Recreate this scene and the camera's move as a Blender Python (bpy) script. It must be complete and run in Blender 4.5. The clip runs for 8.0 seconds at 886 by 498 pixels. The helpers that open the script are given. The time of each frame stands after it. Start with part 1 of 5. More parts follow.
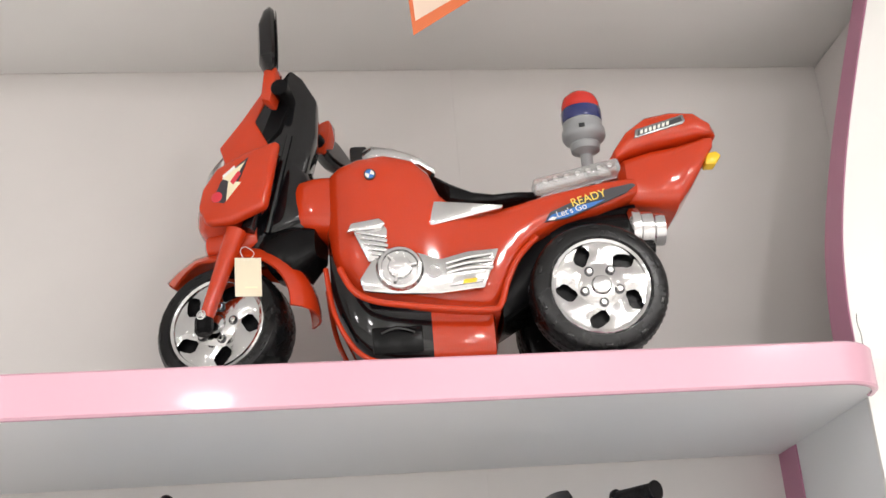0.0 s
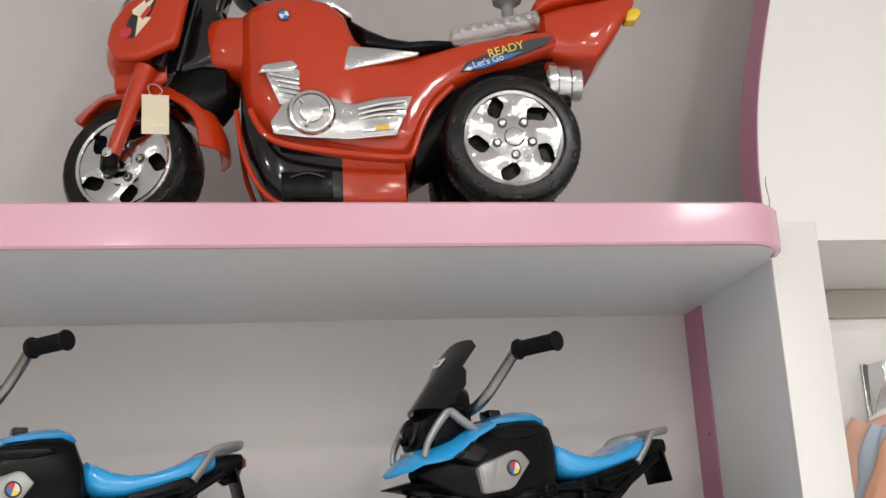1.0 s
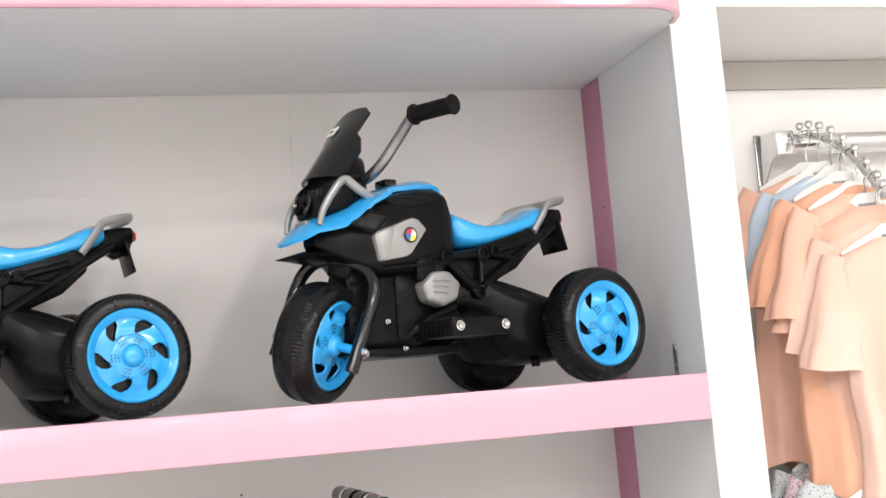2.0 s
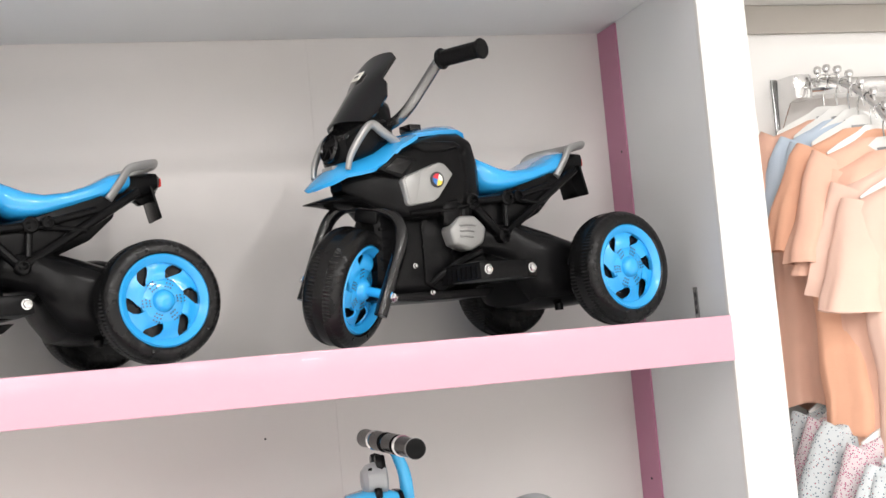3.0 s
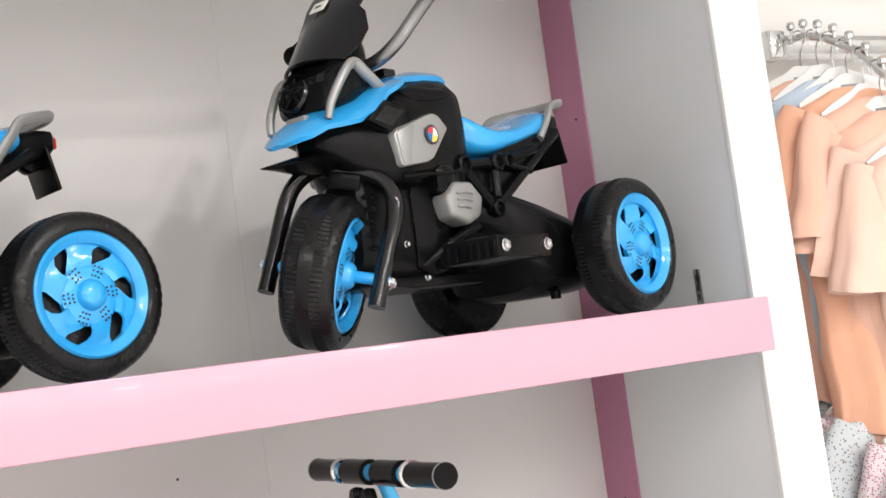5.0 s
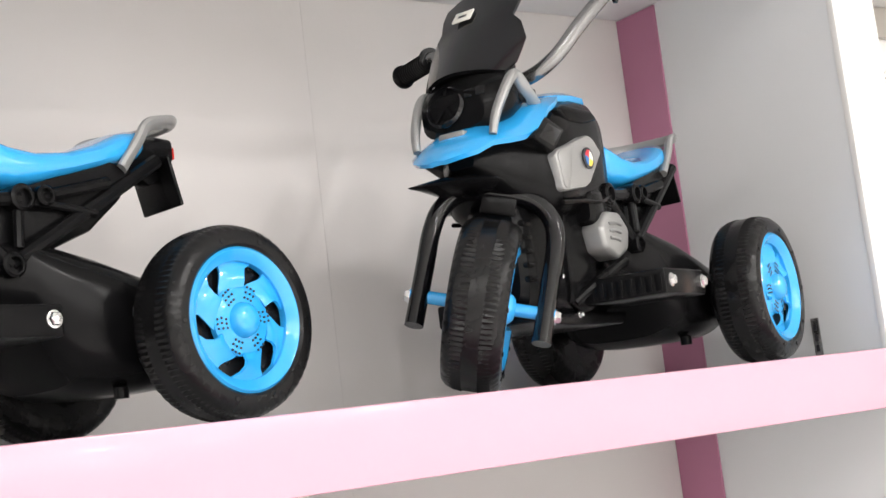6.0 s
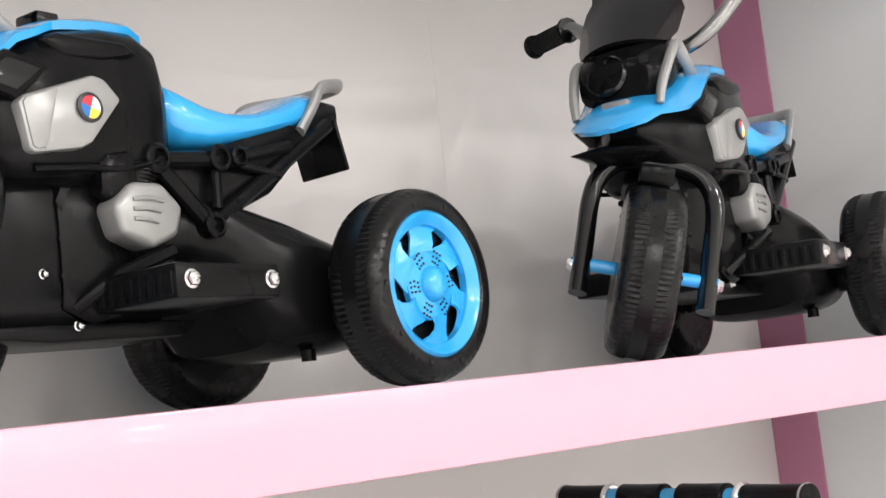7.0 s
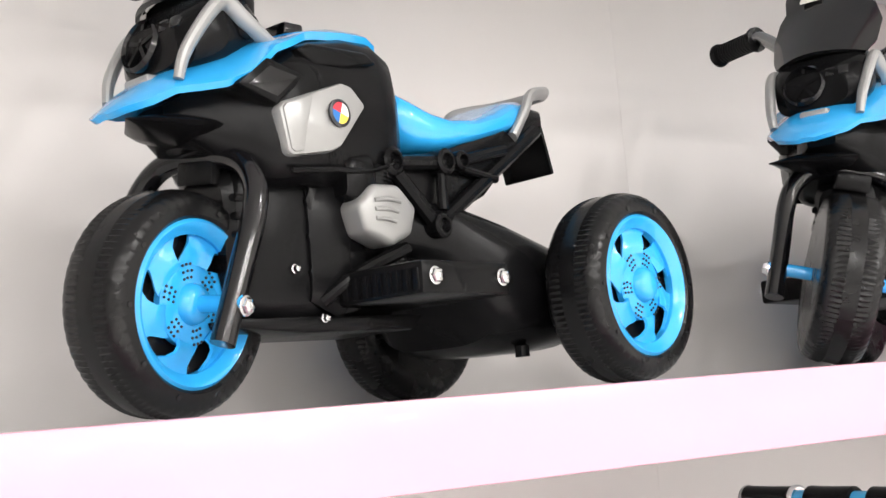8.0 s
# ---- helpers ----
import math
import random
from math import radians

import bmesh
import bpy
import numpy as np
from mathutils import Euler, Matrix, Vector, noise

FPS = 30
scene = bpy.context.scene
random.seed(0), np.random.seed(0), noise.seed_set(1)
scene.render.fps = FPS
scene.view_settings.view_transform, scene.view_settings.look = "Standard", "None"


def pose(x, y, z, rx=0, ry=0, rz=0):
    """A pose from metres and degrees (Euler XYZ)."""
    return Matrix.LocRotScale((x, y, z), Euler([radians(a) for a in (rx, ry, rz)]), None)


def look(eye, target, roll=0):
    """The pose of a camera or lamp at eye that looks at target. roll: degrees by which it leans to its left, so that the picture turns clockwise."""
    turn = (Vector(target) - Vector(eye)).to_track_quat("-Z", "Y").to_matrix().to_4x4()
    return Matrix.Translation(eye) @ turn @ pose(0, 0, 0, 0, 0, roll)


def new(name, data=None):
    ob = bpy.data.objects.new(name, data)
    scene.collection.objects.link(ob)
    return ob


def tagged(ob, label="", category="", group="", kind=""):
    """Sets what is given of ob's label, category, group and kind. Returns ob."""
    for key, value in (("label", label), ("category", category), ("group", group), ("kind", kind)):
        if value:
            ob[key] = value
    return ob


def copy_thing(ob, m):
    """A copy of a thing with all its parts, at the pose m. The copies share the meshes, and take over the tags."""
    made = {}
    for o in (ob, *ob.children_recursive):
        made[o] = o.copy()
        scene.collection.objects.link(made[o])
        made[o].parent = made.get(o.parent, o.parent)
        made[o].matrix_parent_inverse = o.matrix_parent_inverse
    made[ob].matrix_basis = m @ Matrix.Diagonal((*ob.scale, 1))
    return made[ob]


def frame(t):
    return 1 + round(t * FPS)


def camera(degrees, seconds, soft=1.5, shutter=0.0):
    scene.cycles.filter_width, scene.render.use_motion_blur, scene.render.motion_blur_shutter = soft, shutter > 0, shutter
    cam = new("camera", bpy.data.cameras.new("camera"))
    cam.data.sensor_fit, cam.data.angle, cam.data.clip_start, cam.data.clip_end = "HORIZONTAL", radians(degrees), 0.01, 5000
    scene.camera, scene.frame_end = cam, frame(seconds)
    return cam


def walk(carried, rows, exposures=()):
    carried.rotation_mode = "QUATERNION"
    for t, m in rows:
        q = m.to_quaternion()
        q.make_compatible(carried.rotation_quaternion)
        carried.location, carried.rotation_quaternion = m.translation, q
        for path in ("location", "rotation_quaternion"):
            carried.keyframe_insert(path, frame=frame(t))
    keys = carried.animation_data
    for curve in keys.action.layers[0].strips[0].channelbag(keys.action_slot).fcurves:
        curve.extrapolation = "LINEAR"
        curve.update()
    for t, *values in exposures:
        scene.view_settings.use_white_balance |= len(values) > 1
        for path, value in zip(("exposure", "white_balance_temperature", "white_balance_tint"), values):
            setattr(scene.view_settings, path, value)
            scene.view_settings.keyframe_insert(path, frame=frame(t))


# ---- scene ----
cam = camera(38.0, 8.0)

PATH = [
    (0, (-1.063, -2.127, 1.680), (-0.786, -0.288, 2.418), -4.8),
    (0.5, (-1.060, -2.165, 1.650), (-0.782, -0.334, 2.398), -4.6),
    (1, (-1.020, -2.107, 1.645), (-0.646, -0.218, 2.185), -3.5),
    (1.5, (-1.019, -2.072, 1.601), (-0.534, -0.164, 1.958), -4.5),
    (2, (-1.014, -2.046, 1.581), (-0.488, -0.132, 1.822), -4.8),
    (3.3, (-1.11, -2.029, 1.576), (-0.556, -0.112, 1.713), -5.2),
    (3.5, (-1.117, -1.989, 1.565), (-0.535, -0.079, 1.687), -4.9),
    (4, (-1.154, -1.798, 1.554), (-0.445, 0.065, 1.714), -6.0),
    (4.2, (-1.178, -1.717, 1.56), (-0.444, 0.136, 1.728), -5.9),
    (5.3, (-1.396, -1.34, 1.58), (-0.363, 0.366, 1.726), -7.8),
    (5.5, (-1.435, -1.273, 1.574), (-0.386, 0.424, 1.712), -7.4),
    (6, (-1.547, -1.111, 1.58), (-0.41, 0.514, 1.836), -6.9),
    (6.5, (-1.642, -1.013, 1.581), (-0.506, 0.614, 1.831), -5.4),
    (7, (-1.74, -0.979, 1.59), (-0.559, 0.621, 1.811), -6.4),
    (7.5, (-1.826, -0.971, 1.592), (-0.691, 0.658, 1.829), -5.5),
    (8, (-1.869, -0.965, 1.592), (-0.825, 0.725, 1.834), -4.9),
]
EXPOSURES = [(0, -0.08), (0.5, -0.13), (1.0, -0.58), (1.5, -0.38), (2.0, 0.05), (3.5, 0.0), (4.2, -0.1), (5.5, 0.15), (6.0, 0.24), (6.5, 0.22), (7.4, 0.18), (8.0, 0.46)]
walk(cam, [(t, look(eye, target, roll)) for t, eye, target, roll in PATH], EXPOSURES)

# ---- light ----
world = bpy.data.worlds.new("world")
scene.world = world
world.use_nodes = True
world.node_tree.nodes["Background"].inputs[0].default_value = (0.9, 0.95, 1.0, 1)
world.node_tree.nodes["Background"].inputs[1].default_value = 0.05
CEILING = 3.6
LAMP_WATTS = 45.0
LAMPS = [(lx, ly + (0.6, -0.3, -1.2)[k % 3]) for k, lx in enumerate((-4.2, -2.7, -1.2, 0.3, 1.8, 3.3)) for ly in (-3.6, -6.6, -9.6)]
for lx, ly in LAMPS:
    lamp = bpy.data.lights.new("downlight_lamp", "AREA")
    lamp.shape, lamp.size, lamp.energy = "DISK", 0.3, LAMP_WATTS
    lamp.color = (1.0, 0.97, 0.95)
    new("downlight_lamp", lamp).matrix_world = pose(lx, ly, CEILING - 0.03)


# ---- materials ----
def mat(name, color, rough=0.5, metal=0.0, grain=0.0, scale=40.0, bump=0.0, bump_scale=200.0, coat=0.0, spec=0.5, spread=None):
    """A surface with slow stains, fine grain and a fine relief."""
    m = bpy.data.materials.new(name)
    m.use_nodes = True
    nt = m.node_tree
    b = nt.nodes["Principled BSDF"]
    b.inputs["Roughness"].default_value = rough
    b.inputs["Metallic"].default_value = metal
    b.inputs["Specular IOR Level"].default_value = spec
    b.inputs["Coat Weight"].default_value = coat
    b.inputs["Coat Roughness"].default_value = 0.06
    b.inputs["Base Color"].default_value = (*color, 1)
    tc = nt.nodes.new("ShaderNodeTexCoord")
    if grain:
        n1 = nt.nodes.new("ShaderNodeTexNoise")
        n1.inputs["Scale"].default_value = scale
        n1.inputs["Detail"].default_value = 6
        n2 = nt.nodes.new("ShaderNodeTexNoise")
        n2.inputs["Scale"].default_value = scale * 0.09
        n2.inputs["Detail"].default_value = 3
        add = nt.nodes.new("ShaderNodeMath")
        add.operation = "ADD"
        ramp = nt.nodes.new("ShaderNodeMapRange")
        ramp.inputs[1].default_value, ramp.inputs[2].default_value = 0.6, 1.4
        mix = nt.nodes.new("ShaderNodeMix")
        mix.data_type = "RGBA"
        low = tuple(c * (1 - grain) for c in color) if spread is None else spread
        mix.inputs[6].default_value = (*low, 1)
        mix.inputs[7].default_value = (*(min(1, c * (1 + grain * 0.5)) for c in color), 1)
        nt.links.new(tc.outputs["Object"], n1.inputs["Vector"])
        nt.links.new(tc.outputs["Object"], n2.inputs["Vector"])
        nt.links.new(n1.outputs["Fac"], add.inputs[0])
        nt.links.new(n2.outputs["Fac"], add.inputs[1])
        nt.links.new(add.outputs[0], ramp.inputs[0])
        nt.links.new(ramp.outputs[0], mix.inputs[0])
        nt.links.new(mix.outputs[2], b.inputs["Base Color"])
        rr = nt.nodes.new("ShaderNodeMapRange")
        rr.inputs[3].default_value, rr.inputs[4].default_value = max(0.02, rough * 0.8), min(1, rough * 1.25)
        nt.links.new(ramp.outputs[0], rr.inputs[0])
        nt.links.new(rr.outputs[0], b.inputs["Roughness"])
    if bump:
        n3 = nt.nodes.new("ShaderNodeTexNoise")
        n3.inputs["Scale"].default_value = bump_scale
        n3.inputs["Detail"].default_value = 4
        bp = nt.nodes.new("ShaderNodeBump")
        bp.inputs["Strength"].default_value = bump
        bp.inputs["Distance"].default_value = 0.002
        nt.links.new(tc.outputs["Object"], n3.inputs["Vector"])
        nt.links.new(n3.outputs["Fac"], bp.inputs["Height"])
        nt.links.new(bp.outputs[0], b.inputs["Normal"])
    return m


WHITE = mat("white_lacquer", (0.80, 0.79, 0.77), 0.35, grain=0.05, scale=3, bump=0.05, bump_scale=60)
BACK = mat("white_board", (0.69, 0.66, 0.645), 0.5, grain=0.07, scale=2.5, bump=0.06, bump_scale=90)
SIDE = mat("side_board", (0.76, 0.77, 0.78), 0.42, grain=0.05, scale=2.5, bump=0.05, bump_scale=70)
PINK = mat("pink_gloss", (0.70, 0.405, 0.495), 0.24, grain=0.06, scale=3, bump=0.04, bump_scale=14, coat=0.12, spec=0.35)
MAUVE = mat("mauve_laminate", (0.50, 0.20, 0.32), 0.35, grain=0.12, scale=5)
PLASTER = mat("room_plaster", (0.85, 0.85, 0.84), 0.8, grain=0.05, scale=4)
WALLPAINT = mat("wall_paint", (0.70, 0.69, 0.67), 0.8, grain=0.08, scale=3)
FLOORTILE = mat("floor_tile", (0.76, 0.745, 0.73), 0.25, grain=0.08, scale=5)
GLOW = bpy.data.materials.new("lamp_glow")
GLOW.use_nodes = True
GLOW.node_tree.nodes["Principled BSDF"].inputs["Emission Color"].default_value = (1, 0.95, 0.9, 1)
GLOW.node_tree.nodes["Principled BSDF"].inputs["Emission Strength"].default_value = 6


# ---- mesh helpers ----
def finish(name, bm, material, smooth=30):
    bmesh.ops.recalc_face_normals(bm, faces=bm.faces)
    me = bpy.data.meshes.new(name)
    bm.to_mesh(me)
    bm.free()
    me.materials.append(material)
    if smooth:
        me.shade_smooth()
        me.set_sharp_from_angle(angle=radians(smooth))
    return new(name, me)


def part(name, bm, material, parent, label="", smooth=30, kind=""):
    ob = finish(name, bm, material, smooth)
    ob.parent = parent
    if kind:
        ob["kind"] = kind
    if label:
        ob["label"] = label
    return ob


def thing(name, m, label, category, group="", kind=""):
    ob = new(name)
    ob.empty_display_size = 0.05
    ob.matrix_world = m
    return tagged(ob, label, category, group, kind)


def piece(name, bm, material, label, category, group="", kind="", smooth=30):
    return tagged(finish(name, bm, material, smooth), label, category, group, kind)


def box(x0, x1, y0, y1, z0, z1, bevel=0.0, segs=2):
    bm = bmesh.new()
    bmesh.ops.create_cube(bm, size=1)
    for v in bm.verts:
        v.co = Vector(((x0 + x1) / 2 + v.co.x * (x1 - x0), (y0 + y1) / 2 + v.co.y * (y1 - y0), (z0 + z1) / 2 + v.co.z * (z1 - z0)))
    if bevel:
        bmesh.ops.bevel(bm, geom=list(bm.edges), offset=bevel, segments=segs, profile=0.5, affect="EDGES")
    return bm


def slab(outline, d0, d1, bevel=0.0, plane="xz", segs=2):
    """A flat outline given depth: in xz with its depth along y, in xy along z, in yz along x."""
    bm = bmesh.new()

    def put(a, b, d):
        return {"xz": (a, d, b), "xy": (a, b, d), "yz": (d, a, b)}[plane]
    lo = [bm.verts.new(put(a, b, d0)) for a, b in outline]
    hi = [bm.verts.new(put(a, b, d1)) for a, b in outline]
    bm.faces.new(lo)
    bm.faces.new(hi[::-1])
    n = len(outline)
    for i in range(n):
        bm.faces.new((lo[i], hi[i], hi[(i + 1) % n], lo[(i + 1) % n]))
    bmesh.ops.recalc_face_normals(bm, faces=bm.faces)
    if bevel:
        sharp = [e for e in bm.edges if e.calc_face_angle(0) > 0.5]
        bmesh.ops.bevel(bm, geom=sharp, offset=bevel, segments=segs, profile=0.5, affect="EDGES")
    return bm


def smooth_path(points, steps=8):
    """A smooth line through the points."""
    pts = [Vector(p) for p in points]
    out = []
    for i in range(len(pts) - 1):
        p0, p1, p2, p3 = pts[max(i - 1, 0)], pts[i], pts[i + 1], pts[min(i + 2, len(pts) - 1)]
        for k in range(steps):
            t = k / steps
            out.append(0.5 * (2 * p1 + (p2 - p0) * t + (2 * p0 - 5 * p1 + 4 * p2 - p3) * t * t + (3 * p1 - p0 - 3 * p2 + p3) * t ** 3))
    out.append(pts[-1])
    return out


def tube(points, radius, n=12, steps=8, flat=1.0, closed=False, bm=None):
    """A round bar along a smooth line; radius may be a list, one for each given point."""
    path = smooth_path(points, steps) if steps > 1 else [Vector(p) for p in points]
    m = len(path)
    if isinstance(radius, (list, tuple)):
        rad = [float(np.interp(i / (m - 1) * (len(radius) - 1), range(len(radius)), radius)) for i in range(m)]
    else:
        rad = [radius] * m
    bm = bm or bmesh.new()
    rings = []
    ref = None
    for i, p in enumerate(path):
        d = (path[min(i + 1, m - 1)] - path[max(i - 1, 0)]).normalized()
        if ref is None:
            ref = d.orthogonal().normalized()
        ref = (ref - d * ref.dot(d)).normalized()
        side = d.cross(ref)
        rings.append([bm.verts.new(p + rad[i] * (math.cos(a) * ref + flat * math.sin(a) * side)) for a in (2 * math.pi * k / n for k in range(n))])
    for a, b in zip(rings, rings[1:]):
        for k in range(n):
            bm.faces.new((a[k], a[(k + 1) % n], b[(k + 1) % n], b[k]))
    bm.faces.new(rings[0][::-1])
    bm.faces.new(rings[-1])
    return bm


def lathe(profile, n=48, axis="y", bm=None, centre=(0, 0, 0)):
    """A turned body: profile of (radius, place along the axis)."""
    bm = bm or bmesh.new()
    rings = []
    c = Vector(centre)
    for r, h in profile:
        ring = []
        for k in range(n):
            a = 2 * math.pi * k / n
            ca, sa = r * math.cos(a), r * math.sin(a)
            ring.append(bm.verts.new(c + Vector({"y": (ca, h, sa), "z": (ca, sa, h), "x": (h, ca, sa)}[axis])))
        rings.append(ring)
    for a, b in zip(rings, rings[1:]):
        for k in range(n):
            bm.faces.new((a[k], a[(k + 1) % n], b[(k + 1) % n], b[k]))
    if profile[0] != profile[-1]:
        bm.faces.new(rings[0][::-1])
        bm.faces.new(rings[-1])
    return bm


def loft(stations, n=24, power=2.6):
    """A body along x: stations of (x, half width, bottom, top[, power])."""
    bm = bmesh.new()
    rings = []
    for st in stations:
        x, w, lo, hi = st[:4]
        p = st[4] if len(st) > 4 else power
        ring = []
        for k in range(n):
            a = 2 * math.pi * k / n
            c, s = math.cos(a), math.sin(a)
            y = w * math.copysign(abs(c) ** (2 / p), c)
            z = (lo + hi) / 2 + (hi - lo) / 2 * math.copysign(abs(s) ** (2 / p), s)
            ring.append(bm.verts.new((x, y, z)))
        rings.append(ring)
    for a, b in zip(rings, rings[1:]):
        for k in range(n):
            bm.faces.new((a[k], a[(k + 1) % n], b[(k + 1) % n], b[k]))
    bm.faces.new(rings[0][::-1])
    bm.faces.new(rings[-1])
    return bm


def sheet(rows, thick):
    """A curved sheet through rows of points, with thickness along its normals."""
    bm = bmesh.new()
    grid = [[bm.verts.new(p) for p in row] for row in rows]
    for a, b in zip(grid, grid[1:]):
        for k in range(len(a) - 1):
            bm.faces.new((a[k], a[k + 1], b[k + 1], b[k]))
    bmesh.ops.recalc_face_normals(bm, faces=bm.faces)
    bmesh.ops.solidify(bm, geom=list(bm.faces), thickness=thick)
    return bm


def moved(bm, m):
    bm.transform(m)
    return bm


def joined(*bms):
    out = bmesh.new()
    for b in bms:
        me = bpy.data.meshes.new("scratch")
        b.to_mesh(me)
        b.free()
        out.from_mesh(me)
        bpy.data.meshes.remove(me)
    return out


# ---- the shelving ----
LEFT = -2.75
SHELF, UNDER = 1.60, 1.52
TOP_LO, TOP_HI = 2.242, 2.316
BACK_Y, SIDE_X, POST_Y = 0.525, 0.037, 0.065
NICHE_TOP = 3.2


def structure(name, bm, material, label, smooth=30):
    return piece(name, bm, material, label, "", "", "structure", smooth)


structure("wall_back", box(LEFT - 0.1, -0.6103, BACK_Y, BACK_Y + 0.12, 0, CEILING), BACK, "off-white back board of the display niches")
structure("wall_back_2", box(-0.6100, 2.6, BACK_Y, BACK_Y + 0.12, 0, CEILING), BACK, "off-white back board of the display niches")
structure("wall_left", box(LEFT - 0.1, LEFT, -0.02, BACK_Y - 0.002, 0, CEILING), WHITE, "white side panel at the far end of the shelving")
structure("floor", box(-6, 5, -11, 0.6, -0.1, 0), FLOORTILE, "pale stone tile shop floor")
structure("ceiling", box(-6, 5, -11, 0.66, CEILING, CEILING + 0.1), PLASTER, "plain white shop ceiling")
structure("wall_front", box(-6, 5, -11.1, -11, 0, CEILING), WALLPAINT, "plain pale grey shop wall")
structure("wall_west", box(-6.1, -6, -11, 0.66, 0, CEILING), WALLPAINT, "plain pale grey shop wall")
structure("wall_east", box(5, 5.1, -11, 0.66, 0, CEILING), WALLPAINT, "plain pale grey shop wall")
structure("niche_ceiling", box(LEFT, 1.2, -0.02, BACK_Y - 0.002, NICHE_TOP, NICHE_TOP + 0.06, 0.004), WHITE, "white lacquered top board over the upper niche")

# the divider between the toy niches and the clothes bay
structure("divider_panel", box(SIDE_X, 0.131, POST_Y + 0.01, BACK_Y - 0.002, 0, TOP_HI), SIDE, "white divider panel closing the toy niches")
structure("post", box(SIDE_X - 0.002, 0.134, POST_Y, POST_Y + 0.012, 0, TOP_HI, 0.002), WHITE, "white lacquered front edge of the divider")
for z0, z1 in ((0.9, UNDER - 0.002), (SHELF + 0.002, TOP_LO - 0.002)):
    structure("corner_strip", box(SIDE_X - 0.004, SIDE_X - 0.0005, 0.428, BACK_Y - 0.001, z0, z1), MAUVE, "dusky pink laminate strip up the back corner")
# upper shelf with its rounded end
outline = [(LEFT, BACK_Y - 0.003), (LEFT, -0.055)]
R = 0.10
for k in range(13):
    a = radians(-90 + 90 * k / 12)
    outline.append((0.036 - R + R * math.cos(a), -0.055 + R + R * math.sin(a)))
outline += [(0.036, BACK_Y - 0.003)]
structure("shelf_upper_board", slab([(x, y + 0.012) if y < 0.06 else (x, y) for x, y in outline[:-1]] + [outline[-1]], TOP_LO, TOP_HI - 0.002, 0, "xy"), SIDE, "white board of the upper shelf")


def band(path, z0, z1, thick, bevel=0.004):
    rows = []
    n = len(path)
    bm = bmesh.new()
    rings = []
    for i, (x, y) in enumerate(path):
        a, b = Vector(path[max(i - 1, 0)]), Vector(path[min(i + 1, n - 1)])
        d = (b - a).normalized()
        nrm = Vector((-d.y, d.x))
        o = Vector((x, y))
        q = o + nrm * thick
        s = bevel
        e = o + nrm * s
        ring = [(q.x, q.y, z0), (e.x, e.y, z0), (o.x, o.y, z0 + s), (o.x, o.y, z1 - s), (e.x, e.y, z1), (q.x, q.y, z1)]
        rings.append([bm.verts.new(p) for p in ring])
    for a, b in zip(rings, rings[1:]):
        for k in range(6):
            bm.faces.new((a[k], a[(k + 1) % 6], b[(k + 1) % 6], b[k]))
    bm.faces.new(rings[0])
    bm.faces.new(rings[-1])
    return bm


structure("shelf_upper_edge", band(outline[1:-1], TOP_LO - 0.004, TOP_HI, 0.012), PINK, "glossy pink rounded edge band of the upper shelf", 40)
# middle shelf
structure("shelf_middle_board", box(LEFT, SIDE_X - 0.005, 0.0605, BACK_Y - 0.003, UNDER + 0.002, SHELF - 0.0005), SIDE, "white board of the middle shelf")
structure("shelf_middle_edge", box(LEFT, 0.004, 0, 0.060, UNDER, SHELF, 0.003), PINK, "glossy pink front edge of the middle shelf")
structure("shelf_lower_board", box(LEFT, SIDE_X - 0.005, 0.012, BACK_Y - 0.003, 0.80, 0.88), SIDE, "white board of the lower shelf")
structure("shelf_lower_edge", box(LEFT, 0.004, 0, 0.0118, 0.80, 0.882, 0.003), PINK, "glossy pink front edge of the lower shelf")

# header panel with its flared side, over the clothes bay
curve = [(0.033, TOP_HI), (0.033, 2.345), (0.037, 2.445), (0.057, 2.586), (0.105, 2.771), (0.169, 2.967), (0.215, 3.098), (0.25, NICHE_TOP)]
curve = [(p.x, p.y) for p in smooth_path([(a, b, 0) for a, b in curve], 5)]
structure("header_panel", slab(curve + [(2.6, NICHE_TOP), (2.6, 2.278), (0.1345, 2.278), (0.1345, TOP_HI)], POST_Y + 0.002, POST_Y + 0.022), WHITE, "white header panel with a flared curved side", 20)
bm = bmesh.new()
rings = [[bm.verts.new((x - o, y, z)) for o, y in ((0.0, POST_Y + 0.004), (0.004, POST_Y + 0.001), (0.004, POST_Y + 0.085), (0.0, POST_Y + 0.085))] for x, z in curve]
for a, b in zip(rings, rings[1:]):
    for k in range(4):
        bm.faces.new((a[k], a[(k + 1) % 4], b[(k + 1) % 4], b[k]))
bm.faces.new(rings[0]), bm.faces.new(rings[-1])
structure("header_edge", bm, MAUVE, "dusky pink edging along the curved header", 40)
structure("niche_side", box(0.30, 0.34, POST_Y + 0.09, BACK_Y - 0.002, TOP_HI, NICHE_TOP - 0.002), BACK, "white end of the upper niche")
structure("upper_floor_end", box(0.0365, 0.34, POST_Y + 0.024, BACK_Y - 0.003, 2.302, TOP_HI), SIDE, "white board at the end of the upper niche")

